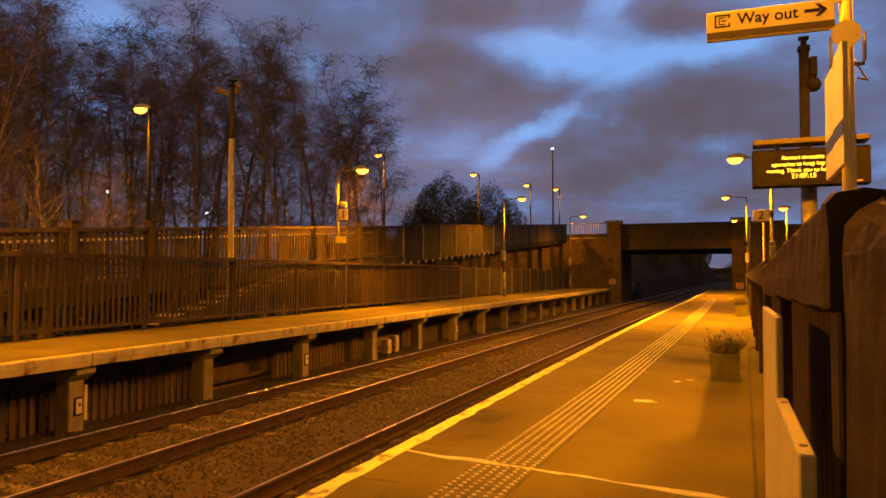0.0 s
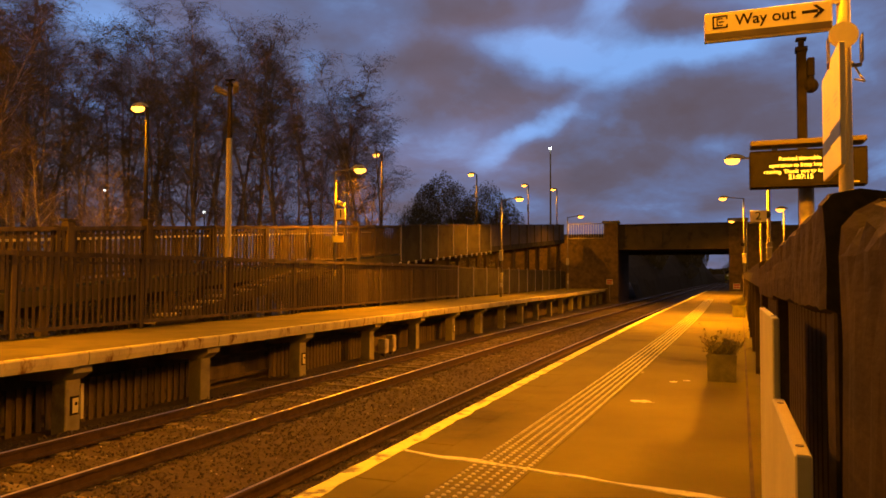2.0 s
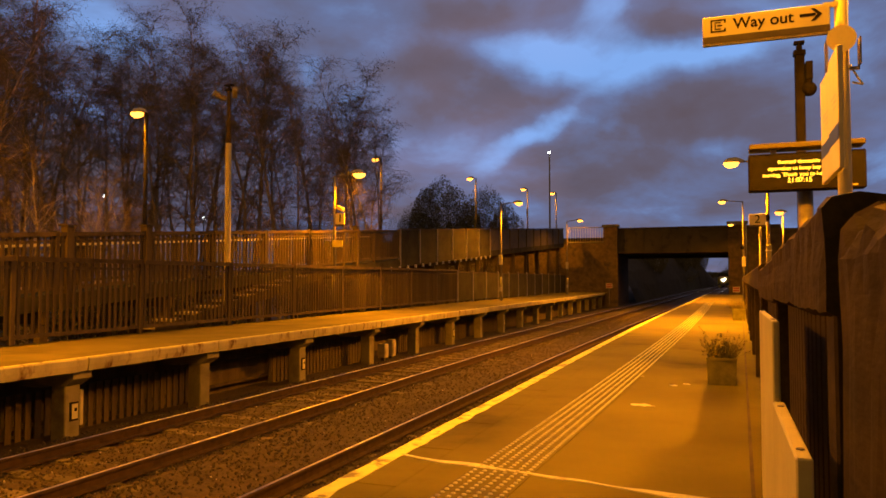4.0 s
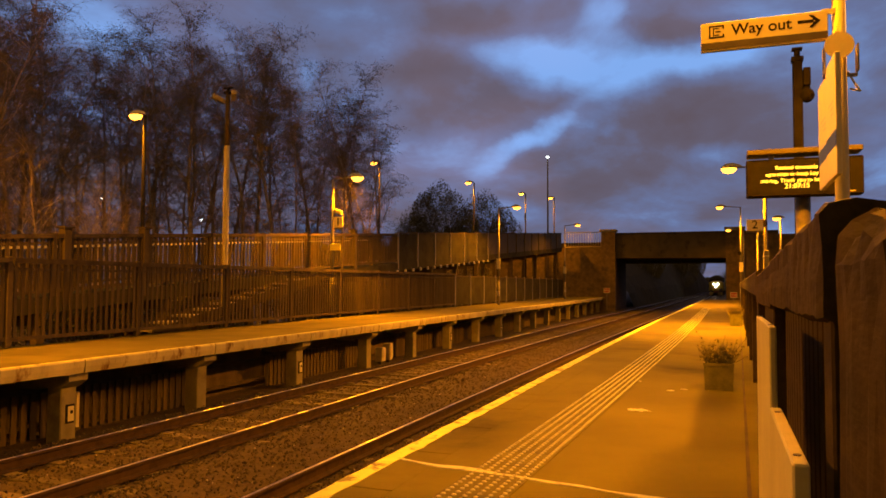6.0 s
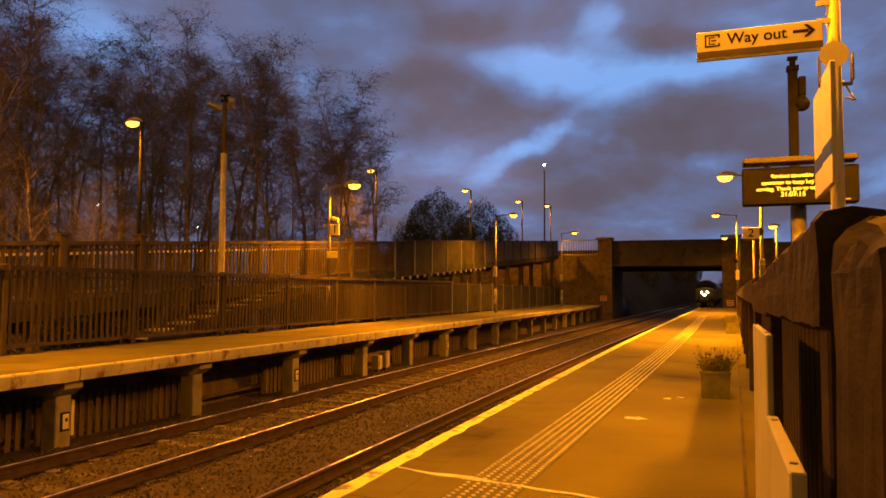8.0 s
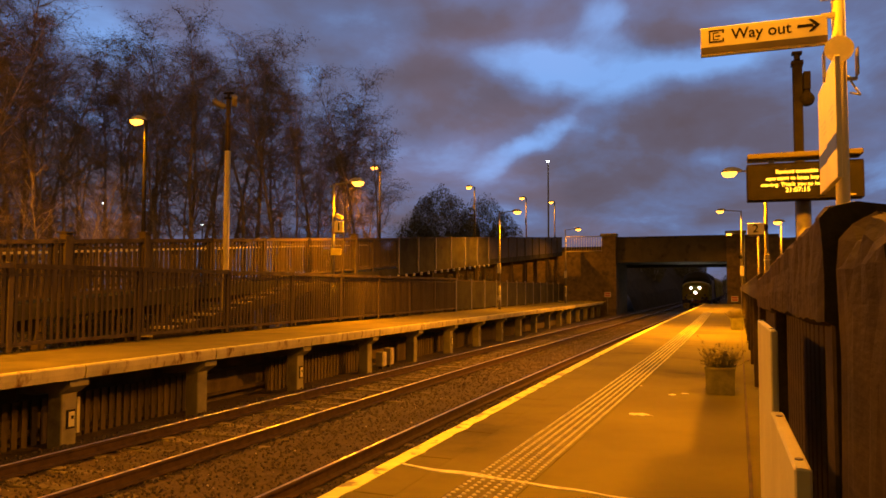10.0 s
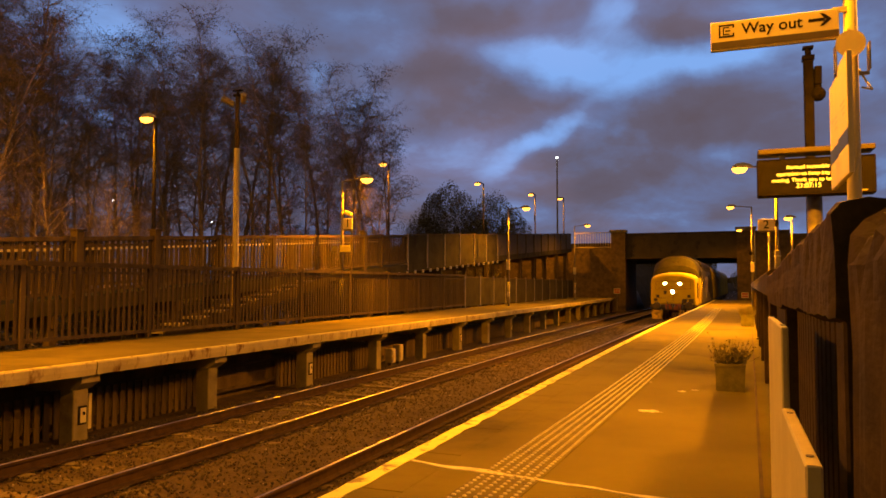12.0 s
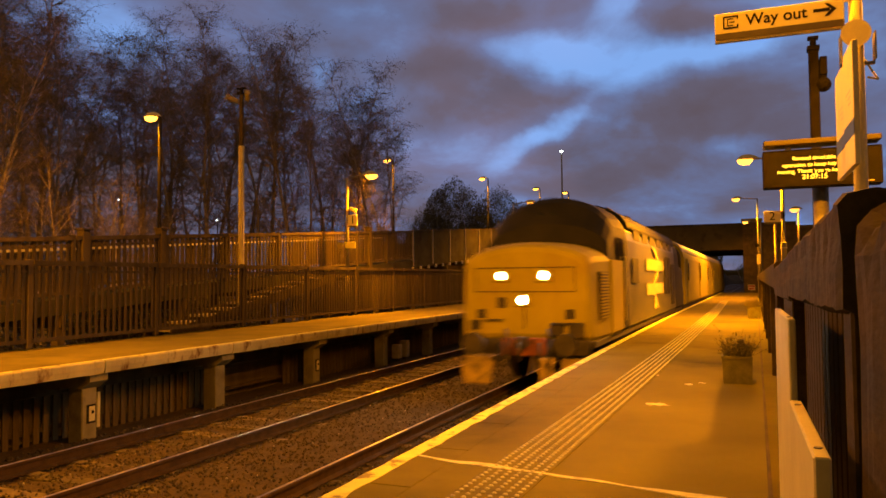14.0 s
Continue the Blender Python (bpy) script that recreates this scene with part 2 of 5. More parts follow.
M["girder"] = surf("bridge_girder", (0.05, 0.042, 0.022), (0.08, 0.067, 0.036), 1.2, 0.9, 0.3, stain=(0.018, 0.016, 0.014))
M["bark"] = surf("birch_bark", (0.16, 0.13, 0.10), (0.36, 0.31, 0.26), 5, 0.9, 0.5, stain=(0.05, 0.04, 0.035), stain_scale=6)
M["twig"] = surf("bare_twigs", (0.12, 0.09, 0.055), (0.20, 0.15, 0.09), 6, 0.9, 0.0)
M["leaf"] = surf("dusky_leaves", (0.07, 0.064, 0.022), (0.12, 0.108, 0.04), 2, 0.8, 0.0, rnd=0.15)
M["pot"] = surf("mossy_planter", (0.07, 0.07, 0.03), (0.13, 0.122, 0.055), 6, 0.9, 0.4, stain=(0.06, 0.065, 0.03), stain_scale=4)
M["lens"] = glow("sodium_lens", (1.0, 0.36, 0.03), 6)
M["lens_dim"] = glow("sodium_lens_far", (1.0, 0.35, 0.03), 7)
M["lens_white"] = glow("white_lamp_lens", (0.9, 1.0, 0.95), 5)
M["led"] = glow("amber_led", (1.0, 0.52, 0.03), 5.0)
M["head"] = glow("headlamp_glass", (1.0, 0.92, 0.70), 420)
M["loco_yellow"] = surf("warning_yellow_paint", (0.255, 0.222, 0.006), (0.33, 0.285, 0.010), 1.4, 0.6, 0.05, spec=0.15, stain=(0.27, 0.20, 0.02), stain_scale=1.1, cut=(0.5, 0.8))
M["loco_blue"] = surf("loco_body_paint", (0.058, 0.060, 0.050), (0.088, 0.088, 0.072), 1.2, 0.4, 0.05, stain=(0.04, 0.036, 0.03), stain_scale=1.5)
M["loco_dark"] = surf("loco_roof_paint", (0.011, 0.011, 0.011), (0.022, 0.021, 0.019), 2, 0.7, 0.1, spec=0.2)
M["plough"] = surf("grubby_plough_paint", (0.30, 0.22, 0.04), (0.42, 0.32, 0.06), 3, 0.7, 0.2, stain=(0.06, 0.05, 0.035), stain_scale=3.5, cut=(0.45, 0.62))
M["rust_red"] = surf("dull_red_paint", (0.16, 0.05, 0.02), (0.25, 0.08, 0.03), 5, 0.8, 0.2, stain=(0.04, 0.03, 0.02), stain_scale=6)
M["under"] = surf("underframe_grime", (0.02, 0.018, 0.015), (0.05, 0.042, 0.034), 5, 0.8, 0.3)
M["glass"] = surf("cab_glass", (0.01, 0.012, 0.014), (0.015, 0.017, 0.02), 3, 0.08, 0.0)


# ---- mesh helpers ----
def bx(bm, x0, x1, y0, y1, z0, z1, m=None):
    v = [bm.verts.new(p) for p in ((x0, y0, z0), (x1, y0, z0), (x1, y1, z0), (x0, y1, z0), (x0, y0, z1), (x1, y0, z1), (x1, y1, z1), (x0, y1, z1))]
    for f in ((3, 2, 1, 0), (4, 5, 6, 7), (0, 1, 5, 4), (1, 2, 6, 5), (2, 3, 7, 6), (3, 0, 4, 7)):
        bm.faces.new([v[i] for i in f])
    if m is not None:
        for a in v:
            a.co = m @ a.co
    return v


def tube(bm, p0, p1, r0, r1=None, n=10, caps=True):
    r1 = r0 if r1 is None else r1
    p0, p1 = Vector(p0), Vector(p1)
    q = (p1 - p0).to_track_quat("Z", "Y").to_matrix()
    a = [[bm.verts.new(p + q @ Vector((r * math.cos(k * math.tau / n), r * math.sin(k * math.tau / n), 0))) for k in range(n)]
         for p, r in ((p0, r0), (p1, r1))]
    for k in range(n):
        f = bm.faces.new((a[0][k], a[0][(k + 1) % n], a[1][(k + 1) % n], a[1][k]))
        f.smooth = True
    if caps:
        bm.faces.new(a[0][::-1]); bm.faces.new(a[1])


def loft(bm, rings, caps=True, closed=True, smooth=False):
    vs = [[bm.verts.new(p) for p in ring] for ring in rings]
    n = len(vs[0])
    for a, b in zip(vs, vs[1:]):
        for k in range(n if closed else n - 1):
            f = bm.faces.new((a[k], a[(k + 1) % n], b[(k + 1) % n], b[k]))
            f.smooth = smooth
    if caps and closed:
        bm.faces.new(vs[0][::-1]); bm.faces.new(vs[-1])
    return vs


def thing(name, at=(0, 0, 0), label="", category="", group="", kind="", rz=0):
    e = new(name)
    e.empty_display_size = 0.1
    e.matrix_basis = pose(*at, 0, 0, rz)
    return tagged(e, label, category, group, kind)


def part(name, bm, material, parent=None, label="", bevel=0.0):
    if isinstance(bm, bpy.types.Mesh):
        me = bm
    else:
        if bevel:
            bmesh.ops.bevel(bm, geom=bm.edges[:], offset=bevel, segments=1, affect="EDGES", clamp_overlap=True)
        bmesh.ops.recalc_face_normals(bm, faces=bm.faces[:])
        me = bpy.data.meshes.new(name)
        bm.to_mesh(me)
        bm.free()
    if not me.materials:
        me.materials.append(material)
    o = new(name, me)
    o.parent = parent
    if label:
        tagged(o, label)
    return o


def letters(name, text, size, material, parent, m, align="CENTER", depth=0.0003, bold=0.006):
    c = bpy.data.curves.new(name, "FONT")
    c.offset = size * bold
    c.body, c.size, c.extrude, c.align_x, c.align_y = text, size, depth, align, "CENTER"
    o = new(name, c)
    bpy.context.view_layer.update()
    me = bpy.data.meshes.new_from_object(o.evaluated_get(bpy.context.evaluated_depsgraph_get()))
    bpy.data.objects.remove(o)
    me.materials.clear()
    me.materials.append(material)
    ob = new(name, me)
    ob.parent = parent
    ob.matrix_local = m
    return ob


B = bmesh.new


# ---- lines of the plan ----
def off(y):
    s = 0.0225
    if y < 8:
        return 0.0
    bend = 0.0005 * (y - 195) ** 2 if y > 195 else 0.0
    return s * (y - 8) ** 2 / 40 if y < 28 else s * (y - 18) + bend


def heading(y):
    return math.degrees(math.atan2(off(y + 1) - off(y - 1), 2))


def edge2(y):
    return -2.22 + 0.88 * off(y)


def edge1(y):
    return -8.78 - 0.0125 * (y - 8)


def fence1(y):
    return -11.45 - 0.030 * (y - 9)


def fence2(y):
    return 0.15 + 0.020 * y


RAIL_A, RAIL_B, RAIL_C, RAIL_D = -8.03, -6.46, -4.44, -3.0
Z1, Z2 = 0.97, 0.90


def strip(bm, xa, xb, ys, za, zb):
    """A slab between two plan lines."""
    rings = [[(xa(y), y, za), (xb(y), y, za), (xb(y), y, zb), (xa(y), y, zb)] for y in ys]
    loft(bm, rings)


def steps(a, b, d):
    n = max(1, round((b - a) / d))
    return [a + (b - a) * i / n for i in range(n + 1)]


# ---- ground and track ----
def ground():
    bm = B()
    v = [bm.verts.new(p) for p in ((-1500, -300, -0.42), (1500, -300, -0.42), (1500, 3000, -0.42), (-1500, 3000, -0.42))]
    bm.faces.new(v)
    tagged(part("ground", bm, M["soil"]), "dark bare earth and scrub around the station", "ground", kind="structure")
    bm = B()
    ys, xs = steps(-4, 90, 0.22), steps(-10.4, -2.0, 0.2)
    g = []
    for y in ys:
        row = []
        for x in xs:
            h = -0.19 + 0.022 * noise.noise((x * 1.6, y * 1.6, 0)) + 0.014 * noise.noise((x * 7, y * 7, 3))
            if x < -8.9:
                h -= 0.10 * min(1, (-8.9 - x) / 0.6)
            d = min(abs(x - off(y) - (RAIL_B + RAIL_C) / 2), 1)
            h += 0.05 * (1 - d)
            row.append(bm.verts.new((x + off(y) * (1 if x > -8.9 else 0.3), y, h)))
        g.append(row)
    for a, b in zip(g, g[1:]):
        for k in range(len(xs) - 1):
            bm.faces.new((a[k], a[k + 1], b[k + 1], b[k]))
    tagged(part("ballast_bed", bm, M["ballast"]), "dirty brown ballast bed between the platforms", "ballast", kind="structure")
    bm = B()
    for a, b in ((90, 400),):
        strip(bm, lambda y: -9.5 + off(y), lambda y: -1.5 + off(y), steps(a, b, 10), -0.5, -0.2)
    tagged(part("far_ballast", bm, M["ballast"]), "dark ballast bed running on beyond the bridge", "ballast", kind="structure")
    ico = [(0, 0, 1), (0.9, 0, 0.1), (0.2, 0.8, 0.2), (-0.7, 0.6, 0), (-0.8, -0.5, 0.1), (0.3, -0.9, 0), (0.1, 0, -0.7)]
    tri = [(0, 1, 2), (0, 2, 3), (0, 3, 4), (0, 4, 5), (0, 5, 1), (6, 2, 1), (6, 3, 2), (6, 4, 3), (6, 5, 4), (6, 1, 5)]
    for name, seed, count, mat, label in (("ballast_stones", 4, 36000, "stone", "loose grey-brown ballast stones between the rails"),
                                          ("pale_stones", 5, 700, "pale_stone", "scattered pale stones and chips in the ballast")):
        rnd = random.Random(seed)
        vs, fs = [], []
        for i in range(count):
            y = 3.0 + 44 * rnd.random() ** 1.7
            x = rnd.uniform(-9.0, -2.6)
            s = rnd.uniform(0.010, 0.026) * (1.0 if seed == 4 else 0.7)
            z = -0.172 + 0.05 * (1 - min(1, abs(x - (RAIL_B + RAIL_C) / 2)))
            m = Matrix.Translation((x + off(y), y, z + rnd.uniform(-0.02, 0.02))) @ Euler((rnd.random() * 6, rnd.random() * 6, rnd.random() * 6)).to_matrix().to_4x4()
            k = len(vs)
            vs += [tuple(m @ (Vector(p) * s * rnd.uniform(0.75, 1.2))) for p in ico]
            fs += [tuple(k + j for j in t) for t in tri]
        me = bpy.data.meshes.new(name)
        me.from_pydata(vs, [], fs)
        tagged(part(name, me, M[mat]), label, "gravel", kind="stuff")


def rails():
    prof = [(-0.07, -0.16), (0.07, -0.16), (0.07, -0.145), (0.012, -0.125), (0.012, -0.045), (0.036, -0.035), (0.036, -0.004), (-0.036, -0.004),
            (-0.036, -0.035), (-0.012, -0.045), (-0.012, -0.125), (-0.07, -0.145)]
    for X in (RAIL_A, RAIL_B, RAIL_C, RAIL_D):
        t = thing("rail", (0, 0, 0), "steel running rail with a polished head on rusty web", "rail", "running rails")
        bm = B()
        ys = steps(-4, 60, 4) + steps(70, 400, 12)
        loft(bm, [[(X + off(y) + u, y, w) for u, w in prof] for y in ys])
        part("rail_web", bm, M["rail"], t)
        bm = B()
        loft(bm, [[(X + off(y) + u, y, w) for u, w in ((-0.017, -0.006), (0.017, -0.006), (0.014, 0), (-0.014, 0))] for y in ys])
        part("rail_head", bm, M["railhead"], t, "polished bright rail head")


def sleepers():
    bm = B()
    bx(bm, -1.28, 1.28, -0.125, 0.125, -0.29, -0.15)
    for s in (-0.72, 0.72):
        bx(bm, s - 0.16, s + 0.16, -0.085, 0.085, -0.15, -0.128)
    bmesh.ops.bevel(bm, geom=bm.edges[:], offset=0.012, segments=1, affect="EDGES")
    o = part("sleeper", bm, M["sleeper"])
    me = o.data
    bpy.data.objects.remove(o)
    rnd = random.Random(8)
    for c, first in (((RAIL_A + RAIL_B) / 2, 3.2), ((RAIL_C + RAIL_D) / 2, 3.5)):
        for i in range(135):
            y = first + 0.655 * i
            s = tagged(new("sleeper", me), "worn sleeper half sunk in dirty ballast", "sleeper", "track sleepers")
            s.matrix_basis = pose(c + off(y), y, rnd.uniform(-0.042, -0.012) - (0.03 if c > -5 else 0), 0, 0, -heading(y) + rnd.uniform(-0.8, 0.8))


ground()
rails()
sleepers()


# ---- platform by the camera ----
def platform_two():
    p = thing("platform_2", (0, 0, 0), "tarmac station platform with a painted edge and tactile strip", "platform", kind="structure")
    bm = B()
    strip(bm, lambda y: edge2(y) + 0.40, lambda y: fence2(y) + 2.3, steps(-7, 46, 2), -0.4, Z2)
    part("surface", bm, M["asphalt"], p, "worn patched dark tarmac surface")
    bm = B()
    strip(bm, lambda y: edge2(y) + 0.40, lambda y: fence2(y) + 2.3, steps(46, 63, 2), -0.4, Z2 + 0.003)
    part("surface", bm, M["asphalt_far"], p, "paler resurfaced tarmac at the platform end")
    bm = B()
    strip(bm, lambda y: edge2(y) + 0.25, lambda y: edge2(y) + 0.40, steps(-7, 63, 2), -0.4, 0.72)
    part("face_wall", bm, M["brick"], p, "sooty brick face below the coping")
    for y in steps(-7, 63, 1.0)[:-1]:
        bm = B()
        strip(bm, edge2, lambda v: edge2(v) + 0.40, (y + 0.004, y + 0.5, y + 0.996), 0.72, Z2)
        part("coping_slab", bm, M["asphalt"] if y < 46 else M["asphalt_far"], p, bevel=0.006)
    bm = B()
    rnd = random.Random(3)
    strip(bm, lambda y: edge2(y) + 0.006 + 0.016 * noise.noise((0, y * 4, 0)), lambda y: edge2(y) + 0.125 + 0.028 * noise.noise((5, y * 4, 0)), steps(-7, 63, 0.12), Z2 - 0.02, Z2 + 0.004)
    part("edge_line", bm, M["paint_edge"], p, "worn painted platform edge line")
    # transverse repair joint, with a ragged mortar band
    bm = B()
    rings = []
    for x in steps(edge2(5) + 0.13, fence2(5) - 0.05, 0.05):
        y = 4.735 - 0.19 * (x + 2.14) + 0.05 * noise.noise((x * 3, 0, 7)) + 0.015 * noise.noise((x * 14, 2, 7))
        w = 0.012 + 0.045 * max(0, noise.noise((x * 2.2, 9, 1)) + 0.45) + 0.01 * noise.noise((x * 17, 9, 1))
        w = max(0.008, w)
        rings.append([(x, y - w, Z2 - 0.02), (x, y + w, Z2 - 0.02), (x, y + w * 0.8, Z2 + 0.005), (x, y - w * 0.8, Z2 + 0.005)])
    loft(bm, rings)
    part("repair_joint", bm, M["patch"], p, "ragged pale mortar joint across the tarmac")
    bm = B()
    loft(bm, [[(x, 16.5 + 0.25 * (x + 1.5) - w, Z2 - 0.02), (x, 16.5 + 0.25 * (x + 1.5) + w, Z2 - 0.02), (x, 16.5 + 0.25 * (x + 1.5) + w, Z2 + 0.003), (x, 16.5 + 0.25 * (x + 1.5) - w, Z2 + 0.003)]
              for x, w in [(q, 0.03 + 0.02 * noise.noise((q * 5, 1, 1))) for q in steps(-2.0, 0.2, 0.1)]])
    part("repair_joint", bm, M["asphalt_far"], p, "faint pale tarmac joint")
    for cx, cy, sx, sy in ((-0.75, 7.4, 0.13, 0.10), (-0.55, 8.9, 0.05, 0.06), (-0.42, 9.05, 0.05, 0.05), (-1.0, 9.6, 0.06, 0.05)):
        bm = B()
        n = 14
        ring = [(cx + sx * math.cos(k * math.tau / n) * rnd.uniform(0.4, 1.1), cy + sy * math.sin(k * math.tau / n) * rnd.uniform(0.4, 1.1), Z2 + 0.004) for k in range(n)]
        loft(bm, [[(a, b, Z2 - 0.02) for a, b, c in ring], ring])
        part("patch", bm, M["patch"], p, "small pale scuffed patch")
    # end ramp
    bm = B()
    a, b = edge2(63), fence2(63) + 2.3
    loft(bm, [[(a, 63, -0.4), (b, 63, -0.4), (b, 63, Z2), (a, 63, Z2)], [(a, 68, -0.4), (b, 68, -0.4), (b, 68, -0.15), (a, 68, -0.15)]])
    part("end_ramp", bm, M["asphalt_far"], p)
    # tactile slabs, six rows of blisters each
    bm = B()
    bx(bm, -0.2, 0.2, -0.2, 0.2, -0.03, 0.0)
    for i in range(6):
        for j in range(6):
            cx, cy = (i - 2.5) * 0.0668, (j - 2.5) * 0.0668
            r = [[(cx + q * math.cos(k * math.tau / 8), cy + q * math.sin(k * math.tau / 8), z) for k in range(8)] for q, z in ((0.017, -0.002), (0.011, 0.006))]
            vs = loft(bm, r, caps=False)
            bm.faces.new(vs[1])
    for f in bm.faces:
        f.material_index = 1 if f.calc_center_median().z > 0.001 else 0
    o = part("tactile_slab", bm, M["tactile"])
    me = o.data
    me.materials.append(M["blister"])
    bpy.data.objects.remove(o)
    for i in range(96):
        y = 2.6 + 0.402 * i
        s = new("tactile_slab", me)
        s.parent = p
        s.matrix_local = pose(tactile(y), y, Z2 + 0.0045, 0, 0, -math.degrees(math.atan(tactile(y + 0.5) - tactile(y - 0.5))))


def tactile(y):
    d = min(y - 4.5, 28.0)
    return -1.335 + 0.0335 * d - 0.00045 * d * d + 0.0083 * (y - 4.5 - d)


# ---- far platform ----
def platform_one():
    p = thing("platform_1", (0, 0, 0), "raised far platform on concrete posts with a pale coping", "platform", kind="structure")
    bm = B()
    strip(bm, lambda y: fence1(y) - 0.25, lambda y: edge1(y) - 0.14, steps(1, 66, 2.5), Z1 - 0.15, Z1)
    part("deck", bm, M["asphalt_far"], p, "pale tarmac deck")
    joints = [1.0, 3.6, 6.0, 8.35, 11.4, 14.9, 18.6] + [22.0 + 3.5 * i for i in range(13)]
    for a, b in zip(joints, joints[1:]):
        bm = B()
        ys = steps(a + 0.012, b - 0.012, 0.25)
        rings = []
        for y in ys:
            e, low = edge1(y), Z1 - 0.19 + 0.014 * noise.noise((y * 5, 2, 2)) + 0.01 * noise.noise((y * 17, 2, 2))
            rings.append([(e - 0.138, y, Z1 - 0.17), (e - 0.02, y, low), (e, y, Z1 - 0.10), (e + 0.002, y, Z1 - 0.015), (e - 0.02, y, Z1 + 0.004), (e - 0.138, y, Z1 + 0.004)])
        loft(bm, rings)
        part("coping_slab", bm, M["coping"], p)
    bm = B()
    strip(bm, lambda y: edge1(y) - 0.085, lambda y: edge1(y) - 0.03, steps(1, 66, 0.4), Z1, Z1 + 0.009)
    part("edge_line", bm, M["paint_edge"], p, "faded painted edge line")
    for i, y in enumerate([2.6, 5.4] + joints[3:]):
        q = 0.0 if i % 2 else 0.06
        bm = B()
        bx(bm, edge1(y) - 0.58, edge1(y) - 0.30, y - 0.14, y + 0.14, -0.5, 0.56)
        post = part("support_post", bm, M["concrete"], p, "stained concrete support post", bevel=0.015)
        bm = B()
        e = edge1(y)
        loft(bm, [[(e - 0.85, v, 0.72), (e - 0.85, v, 0.55), (e - 0.29, v, 0.55), (e - 0.12, v, 0.66), (e - 0.12, v, 0.76), (e - 0.85, v, 0.76)] for v in (y - 0.17, y + 0.17)])
        part("corbel", bm, M["concrete"], post)
        bm = B()
        bx(bm, e - 2.4, e - 0.8, y - 0.1, y + 0.1, 0.5, 0.75)
        part("cross_beam", bm, M["concrete"], p)
        if i in (2, 4, 7, 9):
            bm = B()
            bx(bm, e - 0.30, e - 0.292, y - 0.06, y + 0.10, 0.02, 0.30)
            tag = part("number_board", bm, M["black"], post, "small black board with a white plate")
            bm = B()
            bx(bm, e - 0.292, e - 0.286, y - 0.02, y + 0.085, 0.05, 0.27)
            part("plate", bm, M["white"], tag)
            bm = B()
            bx(bm, e - 0.286, e - 0.283, y + 0.02, y + 0.065, 0.16, 0.21)
            part("plate_marks", bm, M["ink"], tag)
    # slatted skirt under the deck
    bm = B()
    strip(bm, lambda y: edge1(y) - 1.32, lambda y: edge1(y) - 1.28, steps(1, 66, 3), -0.45, 0.75)
    part("skirt_backing", bm, M["fence"], p, "dim timber back wall")
    bm = B()
    bx(bm, -0.012, 0.012, -0.05, 0.05, -0.42, 0.36)
    o = part("skirt_slat", bm, M["fence"])
    me = o.data
    bpy.data.objects.remove(o)
    for z in (-0.12, 0.34):
        bm = B()
        strip(bm, lambda y: edge1(y) - 1.08, lambda y: edge1(y) - 1.064, steps(5.5, 40, 3), z, z + 0.07)
        part("skirt_rail", bm, M["fence"], p)
    for y in steps(5.5, 40, 0.17):
        if 11.9 < y < 14.6 or 19.3 < y < 22:
            continue
        s = new("skirt_slat", me)
        s.parent = p
        s.matrix_local = pose(edge1(y) - 1.05, y, 0.05, 0, 0, 0)
    bm = B()
    bx(bm, edge1(9) - 0.9, edge1(9) - 0.86, 9.02, 9.08, -0.2, 0.36)
    part("marker_post", bm, M["white"], p, "thin white marker post")
    bm = B()
    a, b = fence1(66) - 0.2, edge1(66)
    loft(bm, [[(a, 66, -0.5), (b, 66, -0.5), (b, 66, Z1), (a, 66, Z1)], [(a, 71, -0.5), (b, 71, -0.5), (b, 71, -0.2), (a, 71, -0.2)]])
    part("end_ramp", bm, M["concrete"], p)


platform_two()
platform_one()


def track_boxes():
    for y, h, w in ((19.9, 0.42, 0.26), (20.45, 0.50, 0.22)):
        t = thing("cable_box", (edge1(y) - 0.55, y, -0.32), "pale square cable box under the platform edge", "box", "trackside boxes")
        bm = B()
        bx(bm, -0.12, 0.12, -w / 2, w / 2, 0.12, 0.12 + h)
        part("case", bm, M["tread"], t, bevel=0.02)
        bm = B()
        bx(bm, 0.121, 0.135, -w * 0.35, w * 0.35, 0.2, 0.05 + h)
        part("lid", bm, M["tread"], t)
        bm = B()
        bx(bm, -0.05, 0.05, -0.05, 0.05, 0, 0.12)
        part("stand", bm, M["under"], t)


track_boxes()


